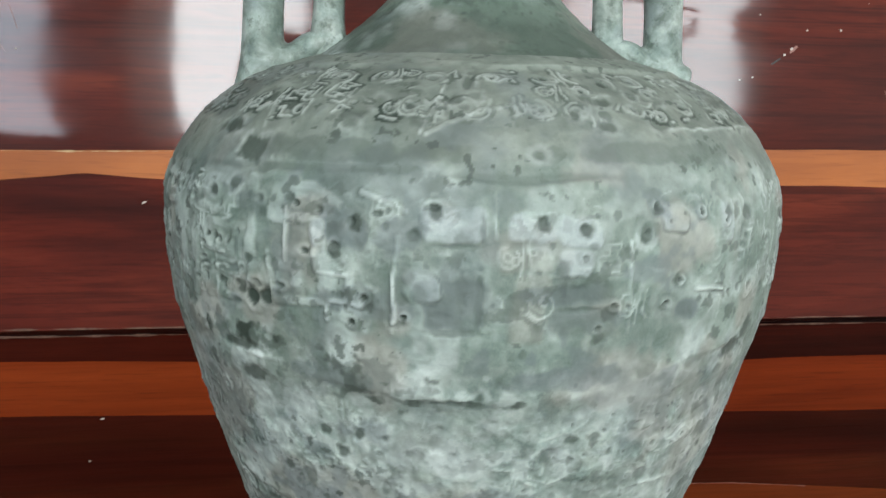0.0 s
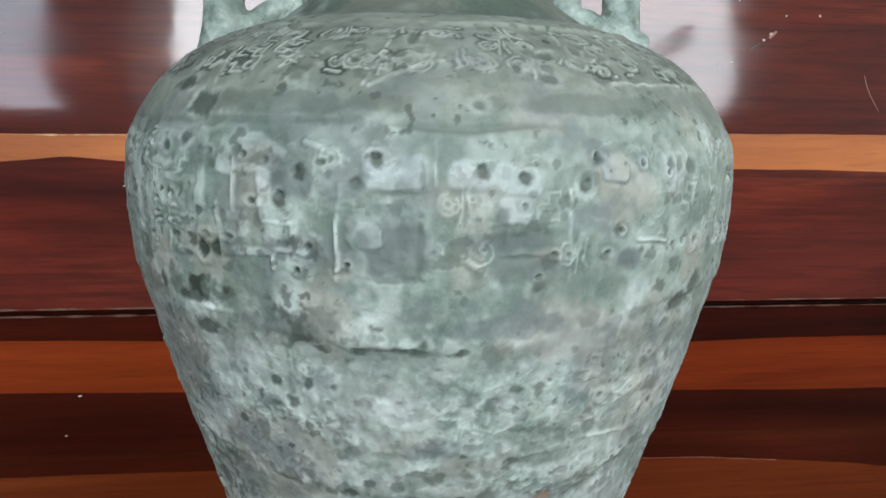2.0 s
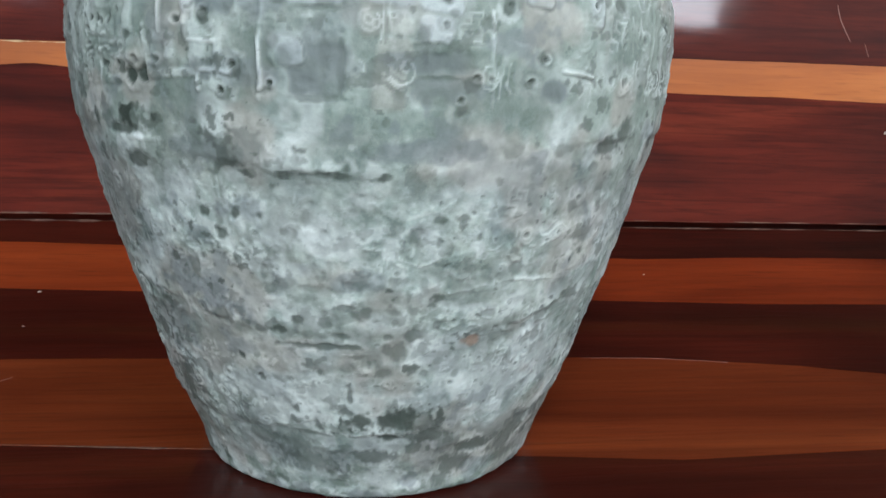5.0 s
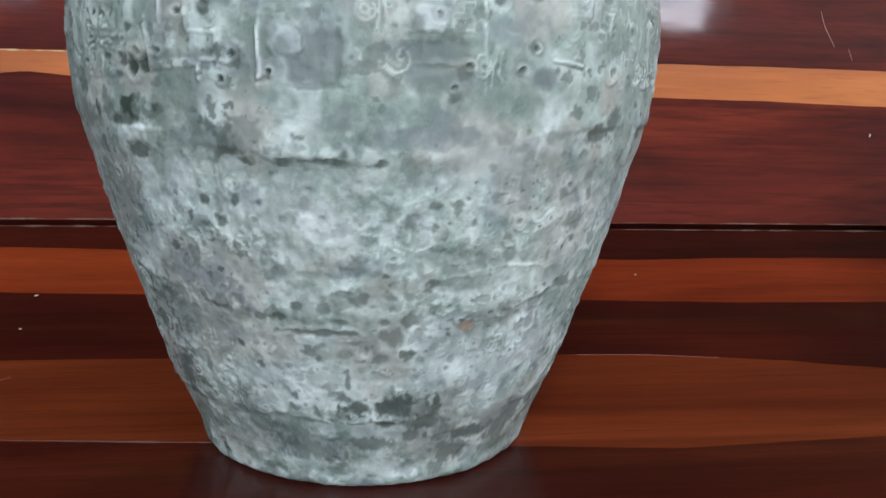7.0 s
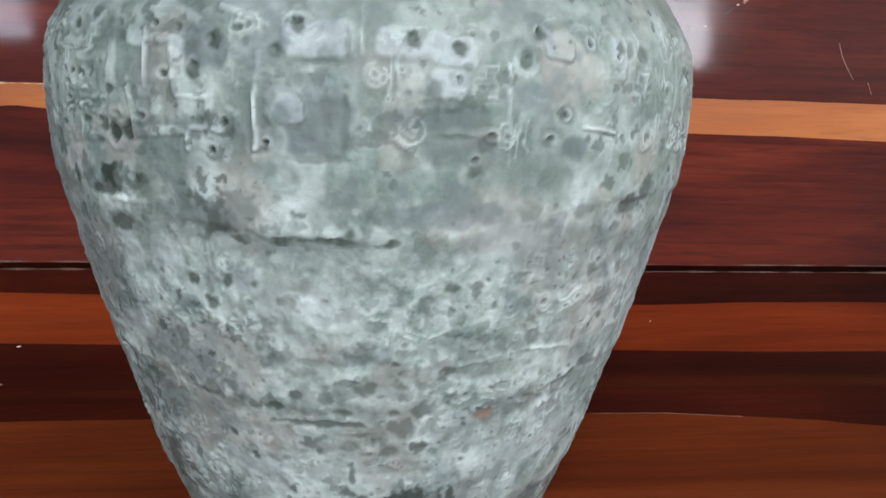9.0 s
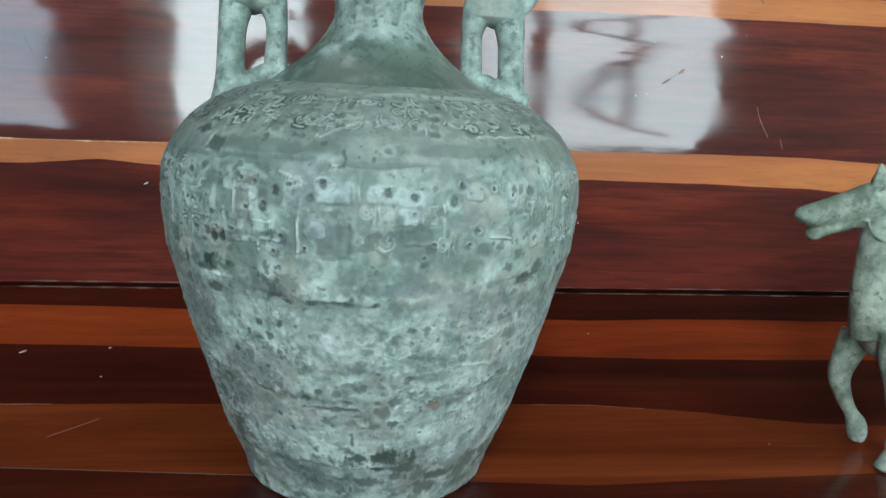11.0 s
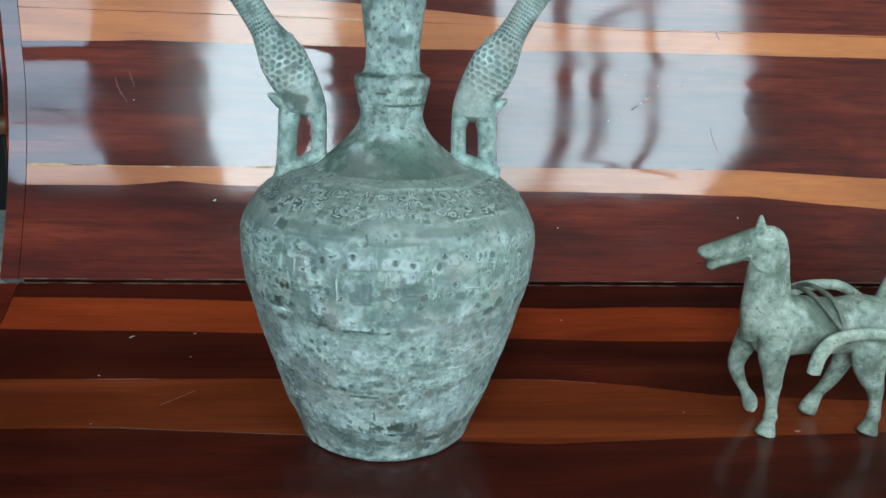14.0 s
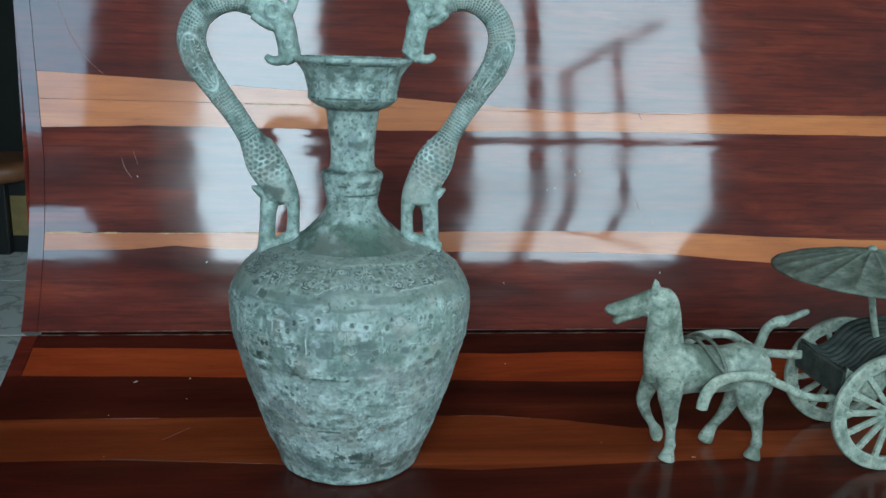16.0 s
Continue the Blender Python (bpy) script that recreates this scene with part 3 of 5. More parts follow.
def stroke(U, V, a, b, width):
    """1 on the line from a to b, falling to 0 at its width."""
    (x0, y0), (x1, y1) = a, b
    dx, dy = x1 - x0, y1 - y0
    t = np.clip(((U - x0) * dx + (V - y0) * dy) / (dx * dx + dy * dy + 1e-9), 0, 1)
    return smooth01(1.6 * (1 - np.hypot(U - x0 - t * dx, V - y0 - t * dy) / width))


def disc(U, V, x, y, r):
    return smooth01(1.8 * (1 - np.hypot(U - x, V - y) / r))


def motif(U, V, seed, mirror=1):
    """One panel of angular scrolls, in a square of -1 to 1: ridges and pits."""
    rnd = random.Random(seed)
    ridge, pit = np.zeros_like(U), np.zeros_like(U)
    U = U * mirror
    j = lambda: rnd.uniform(-0.05, 0.05)
    for path in (((-.92, -.9), (-.92, .55), (-.6, .8), (-.25, .8), (-.25, .42), (-.62, .42)),
                 ((-.68, .2), (-.68, -.75), (-.2, -.75), (-.2, -.3), (-.45, -.3), (-.45, -.52)),
                 ((.0, .9), (.0, -.9)), ((.14, .78), (.82, .78), (.82, .42), (.36, .42), (.36, .6)),
                 ((.14, .2), (.6, .2), (.6, -.2), (.3, -.2), (.3, -.05)), ((.16, -.45), (.62, -.45), (.62, -.82), (.2, -.82)),
                 ((.88, .1), (.88, -.9))):
        pts = [(x + j(), y + j()) for x, y in path]
        for a, b in zip(pts, pts[1:]):
            ridge = np.maximum(ridge, stroke(U, V, a, b, 0.085))
    for x, y, r in ((-.44, .62, .085), (.55, .6, .085), (-.05, .62, .07), (-.48, .02, .07), (.46, .02, .06), (.74, -.1, .06), (-.33, -.5, .06), (.42, -.64, .06), (.72, -.35, .055)):
        x, y = x + j(), y + j()
        ridge = np.maximum(ridge, disc(U, V, x, y, r * 2.0) * 0.8)
        pit = np.maximum(pit, disc(U, V, x, y, r))
    return ridge, pit


def swirl(U, V, seed):
    """A pair of small hooked scrolls."""
    rnd = random.Random(seed)
    ridge, pit = np.zeros_like(U), np.zeros_like(U)
    for cx in (-.5, .5):
        cy = rnd.uniform(-.2, .2)
        flip = rnd.choice((-1, 1))
        pts = [(cx + flip * r * math.cos(a), cy + r * 1.1 * math.sin(a)) for a, r in ((k * 0.7, 0.12 + 0.055 * k) for k in range(8))]
        for a, b in zip(pts, pts[1:]):
            ridge = np.maximum(ridge, stroke(U, V, a, b, 0.09))
        pit = np.maximum(pit, disc(U, V, cx, cy, 0.1))
    return ridge, pit


def arc_of(cx, cy, r, a0, a1, n=7, squash=1.0):
    return [(cx + r * math.cos(a), cy + squash * r * math.sin(a)) for a in np.linspace(radians(a0), radians(a1), n)]


def glyph_paths(kind):
    """Lines and sunk dots of one cast sign, in a square of -1 to 1."""
    if kind == "hook":
        return [[(r * math.cos(a), r * math.sin(a)) for a, r in ((k * .75, .18 + .085 * k) for k in range(9))], [(.5, -.8), (.95, -.3)]], [(0, 0, .16)]
    if kind == "eye":
        return [arc_of(0, 0, .55, 20, 340, 12), [(.5, .3), (.95, .75), (.95, 0)], [(-.9, -.8), (-.4, -.8)]], [(0, 0, .3)]
    if kind == "waves":
        return [[(x, -.8), (x + .22, -.4), (x - .12, 0), (x + .2, .4), (x, .85)] for x in (-.75, -.2, .35, .85)], [(.6, .1, .12)]
    if kind == "bracket":
        return [[(-.9, .8), (.3, .8), (.3, .1), (-.35, .1), (-.35, .45)], [(.75, .9), (.75, -.9), (-.2, -.9), (-.2, -.45), (.3, -.45)], [(-.9, .3), (-.9, -.9)]], [(-.55, -.4, .2), (.0, .42, .14)]
    if kind == "bird":
        return [[(-.95, .1), (-.5, .55), (.1, .5), (.55, .1), (.95, .25)], [(-.6, -.1), (-.1, -.35), (.3, -.1), (.7, -.5)], arc_of(-.3, .1, .28, 0, 330, 8), [(.2, .9), (.9, .75)]], [(-.3, .1, .15), (.45, -.25, .16)]
    if kind == "steps":
        return [[(-.9, -.7), (-.9, .1), (-.3, .1), (-.3, .7), (.4, .7), (.4, .2), (.05, .2)], [(-.4, -.8), (.2, -.8), (.2, -.3), (.85, -.3), (.85, .85)], [(.5, -.85), (.9, -.7)]], [(-.55, -.35, .2), (.6, .25, .15)]
    return [arc_of(-.3, 0, .5, 90, 400, 9), [(.35, -.85), (.35, .85)], [(.65, .8), (.65, -.2), (.95, -.6)], arc_of(.0, -.1, .2, 0, 300, 6)], [(-.3, 0, .2), (.85, .3, .12)]


KINDS = ("hook", "eye", "bracket", "bird", "steps", "key", "bird", "steps", "hook", "eye", "key")


def sign(deg, S, radius, angle, s, size, kind, flip, ridge, pit, ground, width, tilt=0.0):
    """Draws one sign into the arrays: angle in degrees, s along the profile, size and width in metres."""
    mm = radius * math.pi / 180
    rows = np.where(np.abs(S[0] - s) < size * 1.35)[0]
    da = (deg[:, 0] - angle + 180) % 360 - 180
    cols = np.where(np.abs(da) * mm < size * 1.45)[0]
    if len(rows) < 3 or len(cols) < 3:
        return
    block = np.ix_(cols, rows)
    U = np.broadcast_to((da[cols] * mm / size * flip)[:, None], (len(cols), len(rows)))
    V = np.broadcast_to(((S[0, rows] - s) / size)[None], U.shape)
    c, q = math.cos(tilt), math.sin(tilt)
    U, V = c * U - q * V + 0.20 * ridge[2][block], q * U + c * V + 0.20 * ridge[3][block]
    lines, dots = glyph_paths(kind)
    r, p = np.zeros(U.shape), np.zeros(U.shape)
    for line in lines:
        for a, b in zip(line, line[1:]):
            r = np.maximum(r, stroke(U, V, a, b, width / size))
    for x, y, d in dots:
        p = np.maximum(p, disc(U, V, x, y, d))
        r = np.maximum(r, 0.8 * disc(U, V, x, y, d * 1.9))
    ridge[0][block] = np.maximum(ridge[0][block], r)
    pit[block] = np.maximum(pit[block], p)
    ground[block] = np.maximum(ground[block], smooth01(2.2 * (1.22 - np.maximum(np.abs(U), np.abs(V)))))


def sign_band(deg, S, R, Z, z0, z1, lines, count, seed, store, width, skip=None, share=1.0):
    ridge, pit, ground = store
    s0, s1 = np.interp([z0, z1], Z[0], S[0])
    step = (s1 - s0) / lines
    rnd = random.Random(seed)
    for j in range(lines):
        s = s0 + (j + .5) * step
        radius = float(np.interp(s, S[0], R[0]))
        for k in range(count):
            angle = (k + .5 * (j % 2) + rnd.uniform(-.14, .14)) * 360 / count
            size = .5 * min(step, radius * 2 * math.pi / count) * rnd.uniform(.82, 1.02)
            kind, flip, tilt = rnd.choice(KINDS), rnd.choice((-1, 1)), rnd.uniform(-.25, .25)
            if rnd.random() > share or (skip and abs((angle + 180) % 360 - 180) < skip):
                continue
            sign(deg, S, radius, angle, s + rnd.uniform(-.1, .1) * step, size, kind, flip, ridge, pit, ground, width, tilt)


STATE = {}


def MAIN(u, v, s):
    return motif(u, v, s, 1 if s % 2 else -1)


# angle and height (mm) of both ends, half width (mm)
FRONT_BARS = [(-19, 632, -19.5, 603, 1.1), (-6.6, 646, -6.4, 632, 1.0), (-31, 632, -31, 618, 1.2), (-29, 608, -29, 601, 1.2)]
FRONT_HOOKS = [(-31, 618, -26, 617, 1.2), (-39, 620, -38.5, 606, 1.3), (25, 612, 31, 611, 1.0), (-24, 646, -18, 640, 1.5), (-36, 640, -36, 620, 1.1), (-29, 608, -23, 607, 1.1)]
FRONT_DOTS = [(-25.4, 636.0, 2.0, 1), (6.3, 636.4, 1.9, 1), (-30.7, 639.2, 1.6, .8), (-34.2, 640.7, 1.7, .8), (-14.3, 641.8, 1.9, .9), (.4, 638.2, 2.2, 1), (17.3, 642.7, 1.9, 1), (15.4, 634.0, 1.9, 1), (21.5, 616.1, 1.6, .9), (19.8, 607.5, 1.8, 1), (11.2, 608.6, 1.9, .9), (6.2, 626.4, 1.2, .8), (-28, 627.1, 1.9, 1), (-23.2, 609.7, 1.7, .8), (-25.2, 600.8, 1.9, .8), (-16.9, 633, 1.5, .8), (-18.4, 604.5, 1.3, .7), (-21.9, 638.9, 1.5, .7), (-41, 611, 2.0, 1), (-44.5, 615.6, 1.7, .9), (-45.8, 609, 1.8, .9), (9, 600, 1.7, .9), (26, 640, 1.8, .9), (31, 636, 1.6, .9)]
# flat raised plates and sunk fields of the front: angles and heights (mm) of the sides
FRONT_PLATES = [(-15.7, -7.9, 630.5, 642.2), (-4.6, 2.2, 630.9, 640.9), (2.6, 9.3, 629.5, 640.1), (2.3, 7.8, 619.8, 629.2), (17.7, 22.9, 633.4, 642.9), (-17.9, -13.0, 610.6, 621.0), (-31.5, -29.7, 626.9, 636.3), (29.7, 33.2, 627.6, 642.7), (-42.9, -39.9, 610.0, 619.3)]
FRONT_STEM = [(-6.3, 1.1, 620.8, 629.1), (-3.6, 1.0, 596.7, 620.8)]
FRONT_SUNK = [(-15.8, -7.7, 600.3, 619.4), (2.1, 11.0, 609.1, 616.9), (1.9, 11.4, 598.3, 608.2), (-30.6, -24.9, 604.0, 611.9), (-23.7, -20.0, 599.1, 607.0), (-30.6, -23.0, 627.4, 641.2), (21.8, 26.4, 601.8, 608.1), (-45.7, -39.8, 635.0, 642.8)]
FRONT_HOLES = [(-44.1, -41.6, 602.0, 607.7), (-40.9, -38.6, 602.8, 608.5)]
FRONT_BARS += FRONT_HOOKS


def body_relief(T, R, Z):
    deg = np.degrees(T)
    P = np.stack([R * np.sin(T), -R * np.cos(T), Z], -1).reshape(-1, 3)
    rough = value_noise(P, 60, 3, 4).reshape(T.shape)
    grain = value_noise(P, 260, 11, 3).reshape(T.shape)
    wear = smooth01(0.5 + 1.1 * value_noise(P, 38, 21, 3).reshape(T.shape))
    ridge, pit = np.zeros_like(T), np.zeros_like(T)
    warp = value_noise(P, 55, 141, 3).reshape(T.shape) * 0.28
    warp2 = value_noise(P, 60, 151, 3).reshape(T.shape)

    def band(z0, z1, centre, width, fn, count, seed, amount=1.0):
        nonlocal ridge, pit
        V = (Z - (z0 + z1) / 2) / ((z1 - z0) / 2)
        rows = np.where((V[0] > -1.1) & (V[0] < 1.1))[0]
        lo, hi = rows[0], rows[-1] + 1
        for k in range(count):
            c = centre + k * width
            if fn is MAIN and abs((c + 180) % 360 - 180) < 40:
                continue
            U = ((deg[:, lo:hi] - c + 180) % 360 - 180) / (width / 2)
            cols = np.where(np.abs(U[:, 0]) < 1.0)[0]
            r, p = fn(U[cols] + warp[cols, lo:hi] * 0.5, V[cols, lo:hi] + warp2[cols, lo:hi] * 0.09, seed + k)
            ridge[cols, lo:hi] = np.maximum(ridge[cols, lo:hi], r * amount)
            pit[cols, lo:hi] = np.maximum(pit[cols, lo:hi], p * amount)

    band(.5990, .6505, -6.0, 36, MAIN, 10, 41, 0.55)
    # rows of small cast signs on the shoulder, round the main band and in the two lower bands
    S = np.broadcast_to(np.r_[0, np.cumsum(np.hypot(np.diff(R[0]), np.diff(Z[0])))], T.shape)
    fine_r, fine_p, ground = np.zeros_like(T), np.zeros_like(T), np.zeros_like(T)
    layers = ((fine_r, None, value_noise(P, 150, 311, 3).reshape(T.shape), value_noise(P, 150, 313, 3).reshape(T.shape)), fine_p, ground)
    sign_band(deg, S, R, Z, .6685, .6880, 2, 34, 5, layers, .0010)
    sign_band(deg, S, R, Z, .6690, .6875, 3, 46, 6, layers, .0007, share=.4)
    sign_band(deg, S, R, Z, .6000, .6490, 3, 44, 15, layers, .00105, skip=26)
    sign_band(deg, S, R, Z, .6000, .6490, 3, 46, 25, layers, .0009, share=.5, skip=14)
    sign_band(deg, S, R, Z, .6020, .6480, 3, 50, 95, layers, .0007, share=.5)
    sign_band(deg, S, R, Z, .5290, .5690, 3, 52, 35, layers, .0009)
    sign_band(deg, S, R, Z, .4560, .5000, 4, 48, 45, layers, .00085)
    sign_band(deg, S, R, Z, .5050, .5230, 1, 36, 65, layers, .0009, share=.9)
    keep = smooth01(0.72 + 1.2 * value_noise(P, 34, 321, 3).reshape(T.shape) + 0.5 * smooth01((Z - .655) / .012))
    crumble = smooth01(0.48 + 1.7 * value_noise(P, 120, 341, 3).reshape(T.shape) + 0.35 * smooth01((Z - .655) / .012))
    fine_r, fine_p, ground = fine_r * keep * crumble, fine_p * keep, ground * keep * (0.5 + 0.5 * crumble)
    # the front is rubbed smoother than the flanks
    rub = 1 - 0.35 * smooth01((56 - np.abs(deg)) / 14) * smooth01((.668 - Z) / .006)
    fine_r, fine_p, ground = fine_r * rub, fine_p * rub, ground * rub
    spots = STATE["marks"] = marks(T, Z, ALL_MARKS, 601)
    glint = STATE["bright"] = bright_lines(T, Z, BRIGHT_LINES)
    # the figured front of the main band: bars, hooks and sunk dots
    bars = np.zeros_like(T)
    mm = 0.1425 * np.radians(1) * 1000
    ux, uz = (deg + 4.0 * warp) * mm, (Z + 0.0011 * warp2) * 1000
    for a0, z0, a1, z1, w in FRONT_BARS:
        bars = np.maximum(bars, stroke(ux, uz, (a0 * mm, z0), (a1 * mm, z1), w))
    ridge = np.maximum(ridge, bars * 0.9)
    for a0, z0, r, k in FRONT_DOTS:
        pit = np.maximum(pit, k * disc(ux, uz, a0 * mm, z0, r))
        ridge = np.maximum(ridge, 0.7 * disc(ux, uz, a0 * mm, z0, r * 1.9))

    nibble = value_noise(P, 170, 461, 4).reshape(T.shape)

    def field(rows, ease):
        out = np.zeros_like(T)
        for a0, a1, z0, z1 in rows:
            hx, hz = (a1 - a0) * mm / 2, (z1 - z0) / 2
            soft = min(hx, hz, 3.0)
            dx, dz = np.abs(ux - (a0 + a1) * mm / 2) - hx + soft, np.abs(uz - (z0 + z1) / 2) - hz + soft
            d = soft - np.hypot(np.maximum(dx, 0), np.maximum(dz, 0)) + 1.5 * nibble
            out = np.maximum(out, smooth01(0.5 + d / ease))
        return out

    plates, stem, hollow, holes = field(FRONT_PLATES, 2.2), field(FRONT_STEM, 3.0), field(FRONT_SUNK, 3.4), field(FRONT_HOLES, 1.4)
    rim = np.clip(4 * plates * (1 - plates), 0, 1) * smooth01(0.35 + 1.5 * warp2)
    STATE["plates"], STATE["stem"], STATE["hollow"], STATE["holes"], STATE["rim"] = plates, stem, hollow * (1 - plates), holes, rim
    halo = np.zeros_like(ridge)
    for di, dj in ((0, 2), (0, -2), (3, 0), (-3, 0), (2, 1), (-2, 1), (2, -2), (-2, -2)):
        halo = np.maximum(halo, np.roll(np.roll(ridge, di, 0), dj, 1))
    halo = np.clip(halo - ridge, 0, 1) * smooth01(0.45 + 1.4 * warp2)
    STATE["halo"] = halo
    h = 0.0009 * ridge * (0.3 + 0.7 * wear) - 0.0022 * pit * (0.5 + 0.5 * wear) - 0.0006 * halo
    # dark outline round each sign: relief shading put into the colour
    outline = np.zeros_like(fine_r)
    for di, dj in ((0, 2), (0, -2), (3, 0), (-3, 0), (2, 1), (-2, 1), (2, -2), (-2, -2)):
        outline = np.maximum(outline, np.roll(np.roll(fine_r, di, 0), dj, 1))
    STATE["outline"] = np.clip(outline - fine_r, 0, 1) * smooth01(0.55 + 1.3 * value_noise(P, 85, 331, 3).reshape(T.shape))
    h += 0.0004 * glint * smooth01(0.6 + 1.4 * warp2) - 0.0006 * spots
    h += 0.0005 * fine_r - 0.0010 * fine_p - 0.0002 * ground
    h += 0.0007 * plates + 0.0006 * stem - 0.0005 * hollow * (1 - plates) - 0.0015 * holes
    STATE["fine"], STATE["fine_pit"], STATE["ground"] = fine_r, fine_p, ground
    # rings: a step round the shoulder, grooves between the bands, uneven swelling folds
    fold = 0.0028 * value_noise(np.stack([np.sin(T).ravel(), np.cos(T).ravel(), Z.ravel() * 0], 1), 2.2, 31, 2).reshape(T.shape)
    here = value_noise(np.stack([np.sin(T).ravel(), np.cos(T).ravel(), Z.ravel() * 30], 1), 2.6, 231, 3).reshape(T.shape)
    def ring(z, w, d):
        return 1.4 * d * np.exp(-((Z - z - fold - 0.0006 * warp2) / w) ** 2) * smooth01(0.45 + 1.5 * here)
    h += ring(.6520, .0012, -.0006) + ring(.6672, .0009, .0012) + ring(.6888, .0009, .0010) + ring(.5245, .0022, -.0005) + ring(.4545, .0025, -.0006)
    # overlapping folds of the casting: each lip hangs over an undercut and rises towards the flanks; the undercut's
    # shade is painted dark
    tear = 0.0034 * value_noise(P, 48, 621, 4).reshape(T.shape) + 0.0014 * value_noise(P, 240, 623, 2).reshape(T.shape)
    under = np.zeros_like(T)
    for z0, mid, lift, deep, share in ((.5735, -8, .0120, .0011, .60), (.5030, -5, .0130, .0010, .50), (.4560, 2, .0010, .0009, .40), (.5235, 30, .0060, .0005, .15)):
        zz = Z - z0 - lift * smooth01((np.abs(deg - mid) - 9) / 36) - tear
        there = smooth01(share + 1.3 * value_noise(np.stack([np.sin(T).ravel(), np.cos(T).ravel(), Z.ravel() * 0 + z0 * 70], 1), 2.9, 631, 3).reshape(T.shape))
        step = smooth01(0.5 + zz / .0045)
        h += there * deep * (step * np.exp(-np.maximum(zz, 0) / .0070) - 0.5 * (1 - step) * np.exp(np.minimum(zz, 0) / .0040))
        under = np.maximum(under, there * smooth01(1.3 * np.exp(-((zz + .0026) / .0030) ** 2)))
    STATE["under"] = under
    lumps = 0.5 * smooth01(2.2 * (value_noise(P, 120, 171, 3).reshape(T.shape) - 0.1)) * smooth01((0.575 - Z) / 0.02)
    h += 0.0005 * rough + 0.0003 * grain + 0.0010 * lumps - 0.0004
    STATE["ridge"], STATE["pit"], STATE["wear"], STATE["h"] = ridge, pit, wear, h
    return h


# dark pits, chips and grime spots of the front by bands: angle, height (mm), half sizes (degrees, mm) and depth of tone
MAIN_MARKS = [(-47.2, 645.5, 0.9, 2.0, 0.8), (-56.3, 638.0, 1.7, 2.9, 0.7), (-58.1, 631.2, 1.2, 2.6, 0.6), (-41.8, 651.7, 1.7, 1.6, 0.6), (-33.1, 640.3, 1.3, 1.9, 0.5), (-30.7, 640.0, 1.1, 1.5, 0.8), (-25.3, 635.6, 0.9, 2.8, 1), (-27.9, 626.6, 0.8, 2.3, 0.9), (-21.6, 639.7, 0.5, 1.1, 0.8), (-20.8, 635.5, 0.3, 1.1, 0.6), (-16.9, 632.7, 0.8, 1.9, 0.7), (-42.8, 619.3, 0.9, 1.1, 0.8), (-45.4, 608.0, 1.1, 2.6, 0.9), (-42.6, 605.1, 1.1, 4.3, 1), (-39.9, 605.9, 1.0, 3.8, 0.9), (-46.4, 614.2, 1.2, 1.3, 0.6), (-46.6, 602.3, 1.0, 1.1, 0.6), (-23.1, 608.8, 0.7, 3.2, 0.8), (-18.3, 603.1, 0.4, 1.6, 0.8)]
MAIN_MARKS_2 = [(-25.5, 599.7, 1.1, 2.5, 0.7), (-17.9, 620.3, 0.7, 3.5, 0.5), (-18.5, 610.5, 0.6, 1.6, 0.4), (-14.1, 640.3, 0.8, 2.2, 0.85), (0.2, 637.9, 0.9, 2.6, 0.9), (1.3, 639.2, 0.6, 1.8, 0.5), (6.0, 635.5, 1.0, 2.4, 0.9), (6.1, 625.9, 0.4, 1.1, 0.6), (3.0, 622.4, 0.8, 2.3, 0.6), (7.2, 629.9, 0.6, 1.1, 0.5), (17.3, 641.5, 1.0, 1.9, 0.8), (15.3, 633.4, 0.8, 2.7, 0.8), (21.4, 615.9, 0.7, 2.5, 0.9), (19.5, 607.0, 1.0, 2.1, 0.8), (22.5, 601.6, 1.1, 1.7, 0.4), (10.4, 606.2, 1.2, 2.8, 0.7), (9.0, 597.2, 1.2, 3.3, 0.8), (31.3, 639.1, 0.8, 2.4, 0.8), (36.9, 637.5, 1.2, 2.5, 0.8)]
MAIN_LINES = [(33.8, 638.9, 0.7, 2.5, 0.6), (35.6, 630.3, 1.4, 5.3, 0.5), (14.0, 613.9, 0.5, 2.8, 0.4), (-8.1, 609.6, 0.4, 10.2, 0.6), (-11.5, 629.8, 3.7, 0.7, 0.6), (-7.8, 635.8, 0.3, 6.2, 0.5), (-11.3, 599.9, 3.9, 1.0, 0.6), (-15.9, 612.8, 0.8, 2.7, 0.4), (-10.6, 613.3, 0.6, 5.8, 0.6), (-13.3, 605.3, 0.9, 1.2, 0.5), (11.9, 622.0, 0.5, 1.6, 0.4), (-4.8, 607.8, 2.3, 1.2, 0.4), (2.3, 618.5, 1.1, 1.0, 0.5), (5.7, 608.0, 2.8, 0.8, 0.5), (-61.8, 600.6, 2.7, 4.6, 0.7)]
